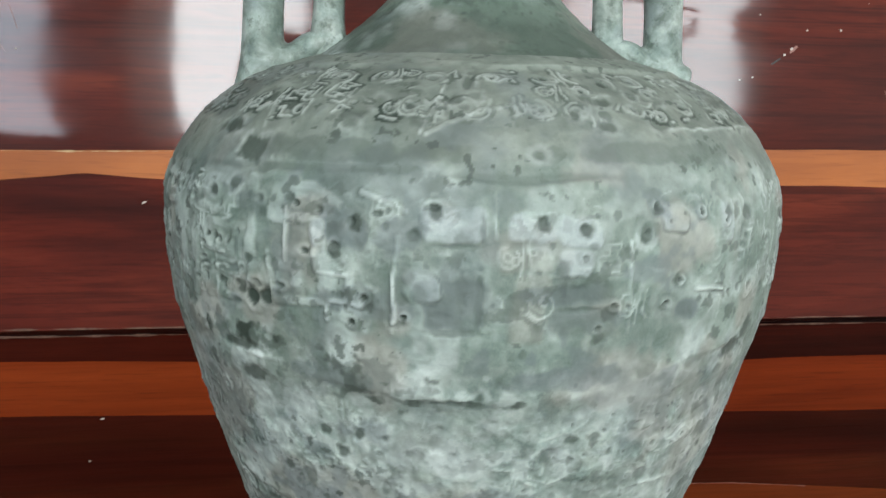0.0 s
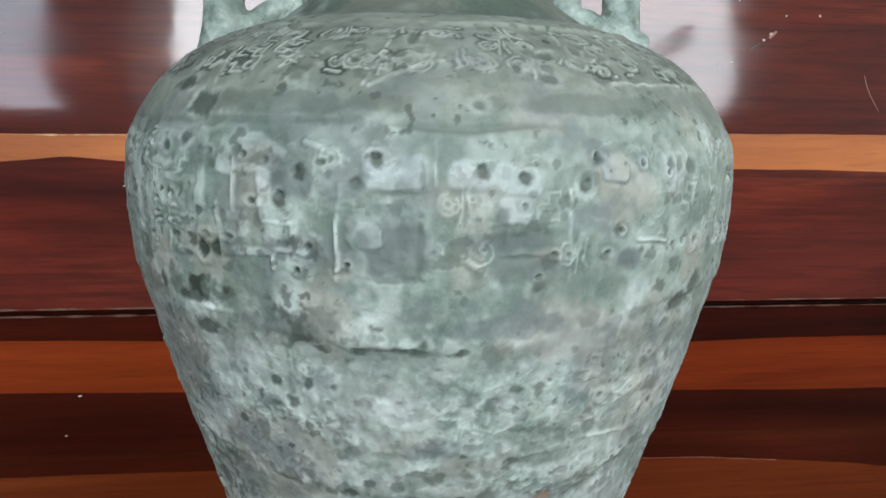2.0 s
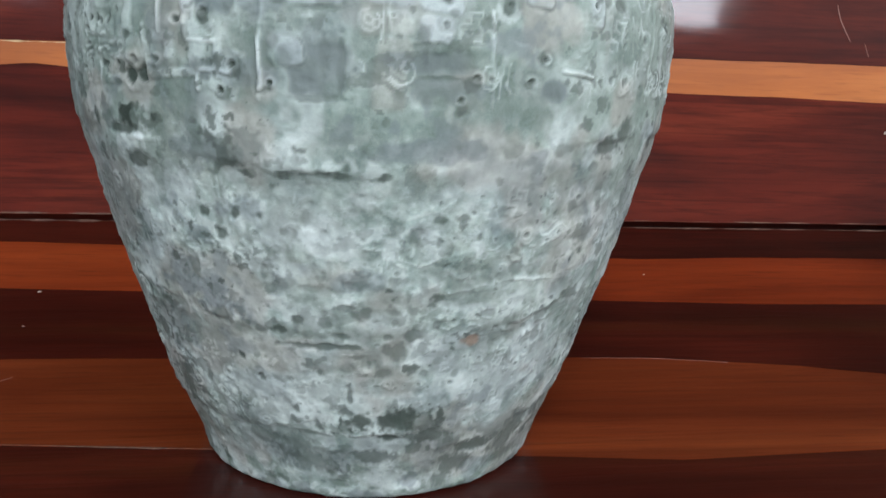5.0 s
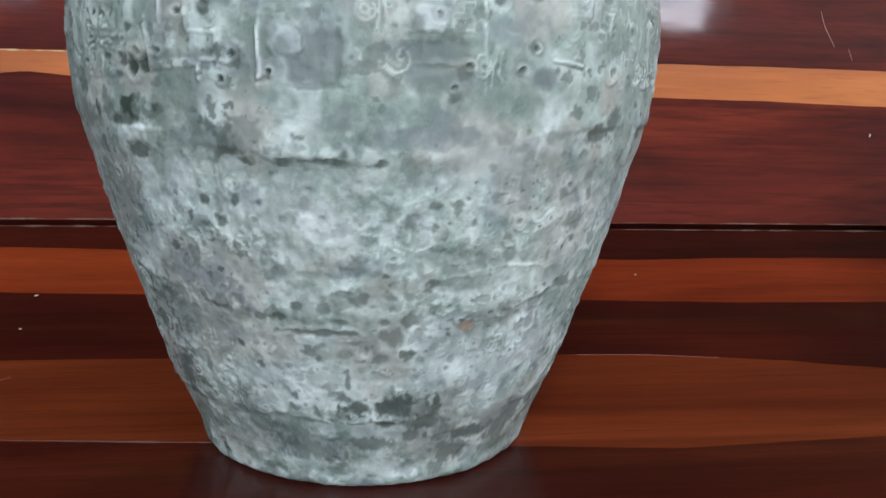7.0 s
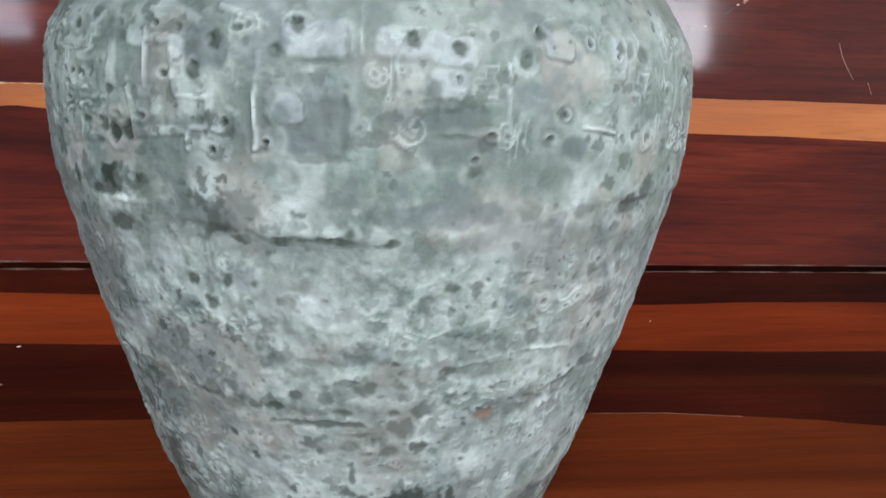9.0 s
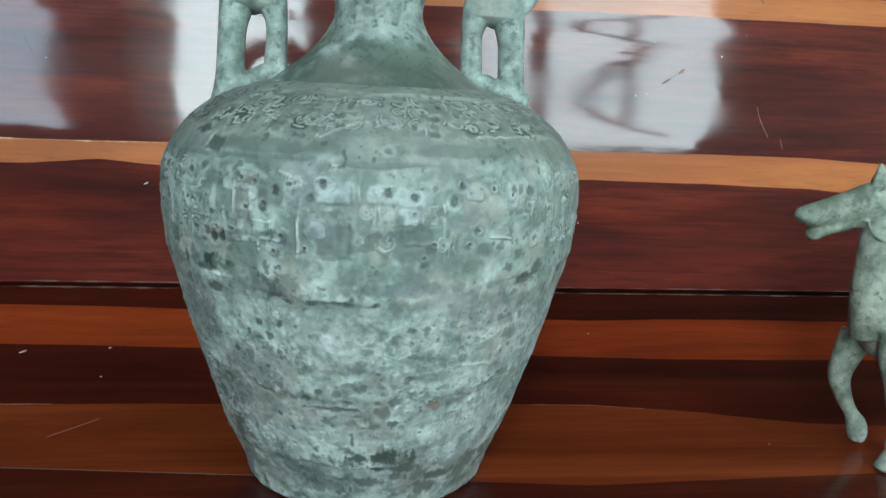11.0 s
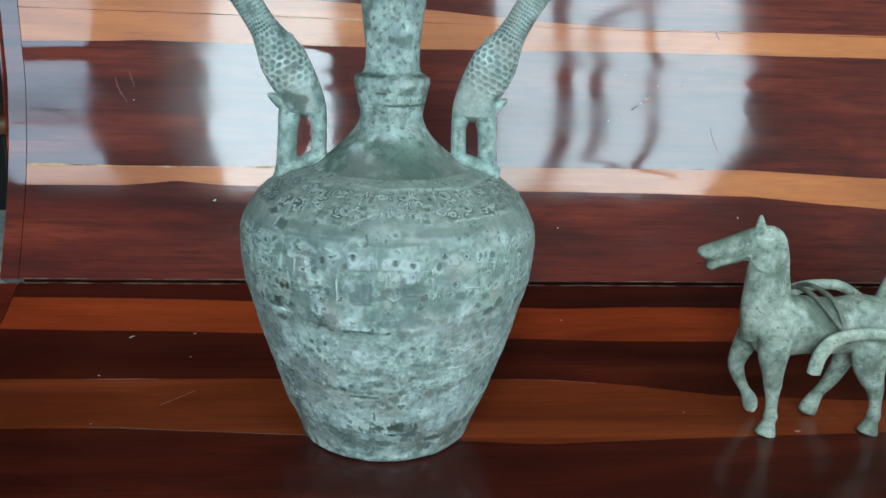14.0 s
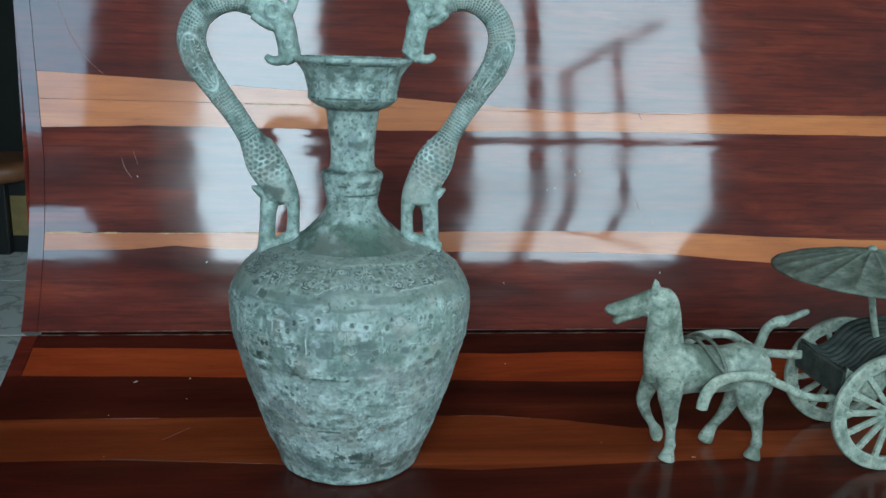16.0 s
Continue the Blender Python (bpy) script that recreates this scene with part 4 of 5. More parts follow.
SHOULDER_MARKS = [(-26.1, 675.3, 0.9, 1.7, 0.6), (-23.8, 673.1, 0.6, 1.4, 0.6), (-12.7, 677.5, 1.2, 1.7, 0.8), (-11.0, 682.6, 1.1, 2.3, 0.7), (-16.5, 671.9, 0.9, 2.8, 0.5), (-9.4, 678.2, 1.4, 1.1, 0.5), (10.8, 678.4, 1.0, 1.7, 0.7), (7.3, 672.4, 0.7, 1.2, 0.8), (13.9, 677.0, 1.4, 1.1, 0.8), (21.5, 679.3, 1.1, 1.8, 0.7), (20.2, 673.9, 1.0, 1.3, 0.6), (12.5, 668.4, 1.6, 1.6, 0.7), (23.3, 669.4, 1.8, 1.7, 0.6), (-45.7, 657.9, 4.0, 4.4, 0.9), (-55.5, 665.1, 4.4, 2.6, 0.9), (-29.7, 668.5, 1.3, 1.8, 0.5), (0.3, 659.2, 1.0, 1.5, 0.6), (53.8, 676.6, 9.9, 2.4, 0.6), (26.0, 677.5, 2.5, 1.4, 0.5)]
FOLD_MARKS = [(-32.5, 555.5, 1.1, 1.8, 0.9), (-26.4, 555.9, 0.9, 2.3, 0.9), (-29.5, 546.8, 1.0, 2.3, 0.9), (-29.9, 553.1, 0.6, 2.8, 0.6), (-45.7, 573.2, 3.0, 3.3, 0.9), (-47.8, 584.6, 5.3, 2.0, 0.9), (-22.0, 555.7, 0.5, 1.3, 0.8), (-18.3, 550.1, 0.9, 1.8, 0.7), (-14.3, 556.7, 0.7, 2.0, 0.6), (-22.8, 533.3, 0.7, 2.2, 0.7), (-10.3, 572.5, 3.5, 1.5, 0.8), (-7.5, 575.5, 0.7, 1.7, 0.8), (3.7, 549.2, 1.9, 4.1, 0.7), (-0.1, 551.9, 0.6, 2.7, 0.7), (7.7, 546.9, 0.6, 2.1, 0.7), (7.8, 556.4, 1.2, 1.6, 0.7), (11.4, 556.7, 0.9, 1.4, 0.7), (14.9, 549.9, 0.5, 1.9, 0.7)]
FOLD_MARKS_2 = [(18.8, 558.7, 1.0, 2.1, 0.5), (24.0, 534.3, 1.9, 2.3, 0.7), (28.1, 534.2, 1.5, 2.3, 0.6), (20.8, 531.9, 1.8, 2.0, 0.6), (40.8, 565.5, 1.6, 4.1, 0.7), (49.5, 564.1, 1.6, 3.8, 0.6), (35.2, 557.8, 2.7, 3.5, 0.4), (39.1, 547.2, 2.8, 3.7, 0.5), (38.6, 583.6, 2.6, 3.5, 0.9), (42.8, 589.3, 2.5, 4.7, 0.8), (27.2, 582.9, 2.0, 3.1, 0.6), (20.7, 578.7, 2.1, 2.2, 0.5), (-42.4, 534.3, 1.0, 2.3, 0.8), (-37.4, 530.9, 1.3, 5.6, 0.7), (-33.9, 512.1, 2.0, 3.7, 0.7), (-4.7, 564.4, 1.9, 1.3, 0.5), (3.8, 563.6, 2.7, 3.0, 0.3)]
WAIST_MARKS = [(-21.7, 508.9, 1.7, 2.7, 1), (-17.4, 513.4, 1.8, 2.3, 0.9), (-12.0, 512.6, 1.4, 2.3, 0.7), (-25.4, 508.1, 1.1, 2.2, 0.7), (-13.4, 501.9, 9.6, 1.1, 0.8), (-9.5, 506.8, 1.6, 1.3, 0.7), (-4.6, 517.4, 2.3, 4.5, 0.8), (0.6, 518.1, 1.4, 1.5, 0.7), (-7.7, 519.9, 2.3, 1.2, 0.7), (1.3, 513.6, 0.6, 1.3, 0.7), (4.8, 507.7, 2.2, 2.5, 0.8), (-0.0, 506.6, 0.8, 1.1, 0.7), (2.2, 499.8, 3.1, 4.3, 0.7), (7.0, 501.5, 1.2, 2.7, 0.6), (-2.3, 495.2, 1.6, 3.8, 0.8), (-0.5, 489.7, 1.7, 2.2, 0.7), (5.5, 490.6, 1.1, 1.9, 0.7)]
WAIST_MARKS_2 = [(-7.9, 491.2, 1.9, 1.7, 0.6), (8.0, 488.9, 1.0, 1.4, 0.6), (-14.2, 527.5, 2.7, 1.2, 0.5), (26.0, 510.8, 1.5, 3.4, 0.6), (24.5, 503.0, 3.1, 2.9, 0.6), (28.6, 492.0, 0.7, 4.8, 0.5), (20.3, 491.8, 1.2, 2.3, 0.5), (15.2, 487.6, 0.8, 1.7, 0.6), (5.9, 529.3, 0.8, 2.9, 0.5), (1.3, 531.9, 2.0, 2.1, 0.5), (12.8, 529.9, 1.3, 2.5, 0.4), (-5.6, 530.6, 2.0, 3.3, 0.5), (34.7, 500.9, 1.2, 4.3, 0.6), (42.2, 517.5, 2.5, 4.2, 0.8), (-44.2, 477.2, 1.4, 3.9, 0.8), (-31.6, 492.9, 0.9, 1.4, 0.9), (-27.4, 484.4, 0.7, 2.3, 0.8), (-14.1, 489.0, 0.6, 1.4, 0.8), (-3.7, 542.3, 1.5, 2.3, 0.5)]
FOOT_MARKS = [(-7.7, 478.5, 0.6, 6.2, 0.8), (-8.7, 469.9, 1.8, 2.4, 0.8), (-20.6, 470.3, 1.1, 2.7, 0.8), (-15.4, 462.2, 1.3, 2.8, 0.8), (3.4, 466.1, 5.4, 6.0, 1), (12.6, 455.7, 6.6, 3.9, 0.9), (-30.5, 450.4, 6.0, 3.9, 0.8), (-21.5, 450.8, 3.2, 4.7, 0.7), (-18.7, 440.6, 10.1, 5.1, 0.7), (-1.6, 444.7, 7.5, 3.9, 0.8), (8.0, 448.6, 3.4, 3.1, 0.8), (1.7, 455.7, 1.7, 2.5, 0.8), (26.6, 445.4, 6.7, 3.5, 0.9), (21.2, 435.8, 6.7, 6.8, 0.8), (18.3, 428.0, 3.7, 4.4, 0.7), (40.7, 431.5, 7.5, 4.2, 0.7), (41.7, 448.0, 5.3, 10.1, 0.8), (39.0, 441.0, 5.8, 6.6, 0.8), (-43.6, 439.8, 7.5, 6.9, 0.5)]
ALL_MARKS = (MAIN_MARKS, MAIN_MARKS_2, MAIN_LINES, SHOULDER_MARKS, FOLD_MARKS, FOLD_MARKS_2, WAIST_MARKS, WAIST_MARKS_2, FOOT_MARKS)
# pale raised lines: angle and height (mm) of both ends, half width (mm)
BRIGHT_LINES = [(12.6, 631, 13.8, 599, 1.0), (-31.2, 636, -31.3, 618, 1.1), (-31.3, 618, -26, 617, 0.9), (-30.3, 610, -30.4, 599, 1.1), (-20, 605, -19.9, 599, 1.0), (-50, 624, -51.2, 601, 1.2), (-39, 623.6, -38.7, 614, 1.2), (-46, 665.8, -47.2, 671.6, 1.3), (-47.2, 671.6, -43.7, 674.8, 1.1), (-17.6, 665.6, -15, 681.3, 1.1), (-16.7, 665, -13.5, 669, 1.2), (-13.5, 669, -7.3, 673.6, 1.2), (-7.3, 673.6, -.6, 675.6, 1.0), (-24.5, 646.8, -23, 649.3, 0.9), (-23, 649.3, -21.2, 648, 0.9)]
BRIGHT_LINES += [(.7, 557, 7.1, 559.9, 0.9), (7.1, 559.9, 9.8, 564.7, 0.9), (.2, 549.2, .9, 541, 0.9), (.9, 541, 4.6, 538.2, 0.9), (4.6, 538.2, 7.8, 540.4, 0.8), (7.8, 540.4, 7.3, 545.7, 0.8), (-.2, 505, 7.1, 504.5, 0.8), (-24.3, 559, -20.9, 567.2, 1.0), (10.8, 526.5, 23.4, 530.7, 1.0), (23.4, 530.7, 36.8, 527.3, 1.0), (-45.7, 582, -38.7, 581.8, 1.5), (24, 667.8, 52, 668.0, 0.8)]


# stains of the patina: angle, height, half sizes and strength
DARK_STAINS = [(-43, .5885, 9, .0035, 1.0), (-45, .5745, 6, .003, .8), (-29, .5825, 9, .0055, .85), (-22, .5770, 6, .003, .6), (-11, .5722, 10, .0016, .9), (41, .5845, 5, .0045, .9), (46, .5170, 5, .004, .8),
               (-20, .5090, 9, .0035, .7), (-4, .5166, 8, .003, .7), (4, .4642, 10, .005, .9), (30, .4480, 14, .005, .8), (-30, .4480, 13, .005, .75), (-47, .4454, 9, .006, .7), (0, .4990, 6, .0025, .5)]
SMOOTH_STAINS = [(-30, .6590, 20, .0048, 1.0), (22, .6595, 20, .0042, .9), (60, .6590, 18, .004, .6), (-75, .6590, 22, .004, .6), (-100, .66, 16, .004, .6)]
BLUE_STAINS = [(-34, .5160, 6, .0050, .8), (-42, .5290, 4, .0060, .7), (-30, .5800, 7, .0050, .6), (6, .5830, 8, .0030, .7), (4, .6130, 6, .0035, .7), (7, .5816, 9, .004, .6), (-39, .5238, 10, .006, .8), (-4, .5315, 6, .004, .6), (-12, .6150, 6, .010, .5), (-24, .6080, 7, .005, .6), (8, .6050, 7, .004, .5), (-50, .5350, 8, .008, .5)]
PALE_STAINS = [(16, .5760, 11, .009, .75), (9, .4282, 4, .004, .8), (-12, .6370, 4, .0035, .6), (-1, .6374, 3, .003, .5), (-43.5, .5825, 1.6, .0016, 1.0), (-20, .4780, 26, .010, .5), (25, .4850, 24, .012, .5), (-6, .4720, 30, .007, .35)]


def stains(T, Z, rows, seed, edge_noise=0.75):
    deg = np.degrees(T)
    P = np.stack([0.14 * np.sin(T), -0.14 * np.cos(T), Z], -1).reshape(-1, 3)
    ragged = 0.6 * value_noise(P, 80, seed, 4).reshape(T.shape) + 0.8 * value_noise(P, 210, seed + 9, 3).reshape(T.shape)
    out = np.zeros_like(T)
    for a, z, wa, wz, k in rows:
        d = np.hypot(((deg - a + 180) % 360 - 180) / wa, (Z - z) / wz)
        out = np.maximum(out, k * smooth01((1.25 - d + edge_noise * ragged) * 1.6))
    return out


def marks(T, Z, groups, seed):
    """Ragged spots over the body, as half sizes in degrees and millimetres."""
    deg, mm = np.degrees(T), Z * 1000
    P = np.stack([0.14 * np.sin(T), -0.14 * np.cos(T), Z], -1).reshape(-1, 3)
    ragged = 0.55 * value_noise(P, 170, seed, 3).reshape(T.shape) + 0.45 * value_noise(P, 420, seed + 9, 2).reshape(T.shape)
    out = np.zeros_like(T)
    for a, z, wa, wz, k in [row for group in groups for row in group]:
        cols, rows = np.where(np.abs(deg[:, 0] - a) < 2.2 * wa + 1)[0], np.where(np.abs(mm[0] - z) < 2.2 * wz + 1)[0]
        if len(cols) and len(rows):
            block = np.ix_(cols, rows)
            d = np.hypot((deg[block] - a) / (wa + 0.15), (mm[block] - z) / (wz + 0.35))
            out[block] = np.maximum(out[block], k * smooth01((1.32 - d + ragged[block]) * 1.35))
    return out


def bright_lines(T, Z, rows):
    out = np.zeros_like(T)
    mm = 0.14 * np.radians(1) * 1000
    P = np.stack([0.14 * np.sin(T), -0.14 * np.cos(T), Z], -1).reshape(-1, 3)
    bend = 0.9 * value_noise(P, 140, 611, 3).reshape(T.shape)
    for a0, z0, a1, z1, w in rows:
        out = np.maximum(out, stroke(np.degrees(T) * mm + bend, Z * 1000 + bend, (a0 * mm, z0), (a1 * mm, z1), w))
    return out


front = np.radians(np.arange(-105, 105, 0.28))
back = np.radians(np.arange(105, 255, 1.25))
THETAS = np.concatenate([front, back])
prof_line = curve_through(PROFILE, 24)
arc = np.r_[0, np.cumsum(np.linalg.norm(np.diff(prof_line, axis=0), axis=1))]
even = np.linspace(0, arc[-1], 500)
prof_line = np.stack([np.interp(even, arc, prof_line[:, 0]), np.interp(even, arc, prof_line[:, 1])], 1)
V, T, Z = lathe(prof_line, THETAS, body_relief)
n, m = T.shape
verts = np.vstack([V.reshape(-1, 3), [[0, 0, .4202]]])
faces = grid_faces(n, m, wrap_n=True).tolist()
faces += [[n * m, ((i + 1) % n) * m, i * m] for i in range(n)]
body_mesh = mesh_of("body", verts, faces, BRONZE_BODY)


def give(me, name, values):
    a = me.attributes.new(name, "FLOAT", "POINT")
    full = np.zeros(len(me.vertices), dtype=np.float32)
    full[:values.size] = np.clip(values.ravel(), 0, 1)
    a.data.foreach_set("value", full)


S = STATE
P3 = V.reshape(-1, 3)
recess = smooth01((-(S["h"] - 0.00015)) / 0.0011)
def patches(scale, seed, cut, gain, octaves=4):
    return smooth01(gain * (value_noise(P3, scale, seed, octaves).reshape(T.shape) - cut))
specks = np.maximum(patches(210, 77, 0.34, 5.0, 3), 0.8 * patches(120, 79, 0.40, 5.0, 3))
low = smooth01((0.600 - Z) / 0.02)
upper = smooth01((Z - 0.6445 + 0.009 * value_noise(P3, 30, 441, 4).reshape(T.shape)) / 0.024)
blotch = patches(130, 401, 0.02, 4.0, 4)
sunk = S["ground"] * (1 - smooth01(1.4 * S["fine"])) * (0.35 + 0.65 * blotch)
cluster = patches(26, 411, -0.05, 2.2, 3)
crumbs = np.maximum(patches(105, 413, 0.14, 4.5), patches(170, 415, 0.22, 5.0)) * cluster
# bands of darker tone along the folds and round the foot
belt = sum(k * np.exp(-((Z - z - 0.004 * value_noise(P3, 14, 431, 3).reshape(T.shape)) / w) ** 2) for z, w, k in ((.5830, .006, .8), (.5240, .007, .7), (.5060, .005, .6), (.4500, .010, .9), (.5720, .003, .6)))
belt = np.clip(belt, 0, 1) * patches(75, 433, -0.02, 3.5)
rim = np.zeros_like(T)
for di, dj in ((0, 4), (0, -4), (4, 0), (-4, 0), (3, 3), (-3, 3), (3, -3), (-3, -3)):
    rim = np.maximum(rim, np.roll(np.roll(S["marks"], di, 0), dj, 1))
rim = np.clip(rim - S["marks"], 0, 1) * (0.35 + 0.65 * blotch)
clear = 1 - 0.30 * smooth01((54 - np.abs(np.degrees(T))) / 12) * smooth01((.668 - Z) / .006)
# grime and marks, plus painted shade under the folds and round the signs
give(body_mesh, "dirt_shade", np.maximum.reduce([0.92 * S["marks"], 0.95 * S["under"] * patches(120, 707, -0.02, 3.0), 0.62 * patches(150, 701, 0.24, 5.0) * patches(34, 711, -0.15, 2.4), 0.75 * patches(260, 703, 0.30, 6.0, 3) * patches(30, 705, -0.20, 2.2), 1.0 * smooth01(1.5 * S["pit"]) * (0.55 + 0.45 * S["wear"]), 0.55 * S["halo"], 0.5 * recess, stains(T, Z, DARK_STAINS, 5, 1.7) * (0.7 + 0.3 * blotch), 0.7 * clear * specks * (0.35 + 0.65 * low), 0.55 * stains(T, Z, SMOOTH_STAINS, 8, 0.4), 0.8 * clear * crumbs * (0.5 + 0.5 * low), 0.7 * belt, S["fine_pit"], S["holes"], 0.6 * S["rim"], 0.5 * S["hollow"] * patches(95, 451, 0.02, 3.0), (1.0 * clear + 0.2 * upper) * S["outline"], 0.55 * clear * sunk * (1 + 0.5 * upper)]))
give(body_mesh, "blue", np.maximum.reduce([0.7 * S["hollow"] * patches(70, 453, -0.25, 1.8), stains(T, Z, BLUE_STAINS, 15, 1.0) * 0.9, 0.4 * patches(40, 91, 0.18, 3.0), 0.55 * patches(95, 713, 0.18, 4.0) * patches(24, 715, -0.1, 2.4)]))
give(body_mesh, "sky", np.maximum(0.6 * S["plates"] * patches(75, 455, -0.45, 1.6), 0.25 * patches(34, 457, 0.1, 2.5) * (1 - upper)))
# patina, plus ridges and signs painted paler as relief highlights
give(body_mesh, "pale", np.maximum.reduce([0.55 * rim, stains(T, Z, PALE_STAINS, 25), 0.5 * S["bright"] * (0.4 + 0.6 * blotch), 0.55 * patches(125, 709, 0.12, 3.2) * low, 0.8 * S["ridge"] * S["wear"], (0.55 - 0.12 * upper) * S["fine"], (0.62 - 0.36 * smooth01((Z - .585) / .02)) * patches(62, 33, 0.06, 3.0) * (1 - upper), 0.45 * patches(190, 35, 0.34, 5.0, 3) * low]))
give(body_mesh, "buff", np.maximum(0.5 * S["stem"] * (1 - S["plates"]), np.maximum(0.75 * patches(38, 57, 0.05, 3.0) * (1 - 0.3 * upper), 0.42 * upper)))
give(body_mesh, "green", np.maximum(0.10 + 0.42 * smooth01((Z - .565) / .035) + 0.16 * upper, 0.75 * smooth01((0.452 - Z) / 0.016) * patches(60, 405, -0.15, 3.0)))
give(body_mesh, "rust", stains(T, Z, [(17.2, .5036, 2.6, .0028, .8)], 35))
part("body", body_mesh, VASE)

NECK = np.array([(.0800, .6905), (.0700, .6960), (.0600, .7030), (.0525, .7090), (.0452, .7160), (.0390, .7225), (.0342, .7290), (.0308, .7360), (.0297, .7440), (.0308, .7500), (.0322, .7560), (.0336, .7640), (.0345, .7668), (.0356, .7715), (.0345, .7765), (.0300, .7795), (.0262, .7830), (.0250, .7930), (.0253, .8050), (.0266, .8180), (.0280, .8310), (.0296, .8440), (.0302, .8480), (.0335, .8500), (.0415, .8535), (.0490, .8590), (.0508, .8620), (.0505, .8700), (.0528, .8800), (.0555, .8885), (.0610, .8970), (.0655, .9015), (.0668, .9040), (.0660, .9062), (.0620, .9068), (.0585, .9055), (.0550, .8960), (.0500, .8840), (.0470, .8660), (.0380, .8570), (.0240, .8500), (.0210, .8300), (.0200, .7900)])


def neck_relief(T, R, Z):
    P = np.stack([R * np.sin(T), -R * np.cos(T), Z], -1).reshape(-1, 3)
    rough = value_noise(P, 70, 5, 4).reshape(T.shape)
    grain = value_noise(P, 300, 13, 3).reshape(T.shape)
    V = (Z - .8765) / .0095
    inside = (np.abs(V) < 1) & (np.arange(Z.shape[1])[None] < Z.shape[1] * 0.72)
    ridge = np.zeros_like(T)
    deg = np.degrees(T)
    for k in range(12):
        U = ((deg - k * 30 + 180) % 360 - 180) / 15
        r, p = swirl(U, V, 300 + k)
        ridge = np.maximum(ridge, np.where(inside & (np.abs(U) < 1), r, 0))
    STATE["ng"] = np.where(inside, smooth01(3 * (1 - np.abs(V))), 0)
    h = 0.0006 * rough + 0.0004 * grain + 0.0005 * ridge
    STATE["nr"] = ridge
    return h


neck_line = curve_through(NECK, 10)
Vn, Tn, Zn = lathe(neck_line, np.radians(np.arange(0, 360, 0.8)), neck_relief)
neck_mesh = mesh_of("neck", Vn.reshape(-1, 3), grid_faces(*Tn.shape, wrap_n=True), BRONZE)
Pn = Vn.reshape(-1, 3)
n_noise = lambda k, seed, cut, gain: smooth01(gain * (value_noise(Pn, k, seed, 4) - cut)).reshape(Tn.shape)
# ring shadows of the neck, painted as dark bands at the collars
rims = sum(np.exp(-((Zn - z) / w) ** 2) for z, w in ((.7640, .0016), (.7790, .0022), (.7530, .0012), (.8500, .0020), (.8625, .0014), (.8990, .0012)))
give(neck_mesh, "dirt_shade", np.maximum.reduce([0.6 * n_noise(85, 61, 0.0, 1.8), 0.7 * n_noise(240, 66, 0.15, 2.4), 1.0 * np.clip(rims, 0, 1) * n_noise(80, 67, -0.35, 2.0), 0.55 * smooth01((.722 - Zn) / .02) * n_noise(40, 62, -0.5, 1.5), 0.4 * STATE["ng"] * (1 - STATE["nr"]) * n_noise(70, 68, -0.3, 1.5)]))
give(neck_mesh, "pale", np.maximum(0.5 * n_noise(55, 63, 0.2, 2.2), 0.3 * STATE["nr"]))
give(neck_mesh, "blue", 0.4 * n_noise(42, 64, 0.2, 2.4))
give(neck_mesh, "green", 0.85 * smooth01((.730 - Zn) / .016))
give(neck_mesh, "buff", 0.6 * n_noise(34, 69, -0.05, 2.4) * smooth01((.745 - Zn) / .02))
part("neck", neck_mesh, VASE, "slender ringed neck with a cup-shaped mouth")


def scales(s, a):
    """Relief along a dragon's body: a net of scales on the thigh, ringed rows of sunk dots, a veined wing, dots again."""
    around = a / (2 * math.pi)
    u = s / 0.0056 + 0.10 * np.sin(around * 44 + s * 300)
    v = around * 16 + 0.10 * np.sin(s * 700 + around * 13)
    row = np.floor(u)
    cu, cv = u - row - 0.5, (v + 0.5 * (row % 2)) % 1 - 0.5
    cell = smooth01((0.47 - np.hypot(cu * 0.95, cv)) * 4.5)
    ru, rv = (s / 0.0036 + 0.12 * np.sin(around * 31 + s * 190)) % 1 - 0.5, (around * 26 + 0.15 * np.sin(s * 420)) % 1 - 0.5
    dots = smooth01((0.40 - np.maximum(np.abs(ru) * 1.15, np.abs(rv))) * 6) * smooth01((s - 0.073) / 0.004)
    thigh = (1 - smooth01((s - 0.076) / 0.004)) * smooth01((s - 0.012) / 0.03)
    # the wing: an outlined oval with slanting veins on each face
    ws = (s - 0.176) / 0.036
    wa = (np.abs((around * 2) % 1 - 0.5) / 0.36)
    oval = np.hypot(ws, wa)
    rim = smooth01(1 - np.abs(oval - 0.92) / 0.10)
    vein = smooth01(1.2 - np.abs(((ws * 4 + wa * 2.2 + 0.42 * np.sin(ws * 9 + 7 * wa) + 0.38 * np.sin(wa * 13 - ws * 6)) % 1) - 0.5) / 0.16) * (oval < 0.85)
    spine = smooth01(1 - wa / 0.12) * (oval < 0.85)
    wing = smooth01((1.04 - oval) * 12)
    side = smooth01((0.036 - np.abs(s - 0.176)) / 0.004) * (1 - wing)
    relief = thigh * (0.0008 - 0.0015 * cell) + (1 - thigh) * (1 - wing) * (1 - side) * (0.0004 - 0.0010 * dots) + wing * (0.0011 * np.maximum(np.maximum(rim, vein), spine) - 0.0002) + side * (0.0006 - 0.0012 * cell)
    STATE["sunk"] = thigh * cell * 0.75 + (1 - thigh) * (1 - wing) * (1 - side) * dots * 1.0 + wing * 0.8 * (1 - np.maximum(np.maximum(rim, vein), spine)) + side * cell * 1.0
    STATE["net"] = 0.55 * np.maximum(thigh * (1 - cell), wing * np.maximum(rim, vein))
    return relief


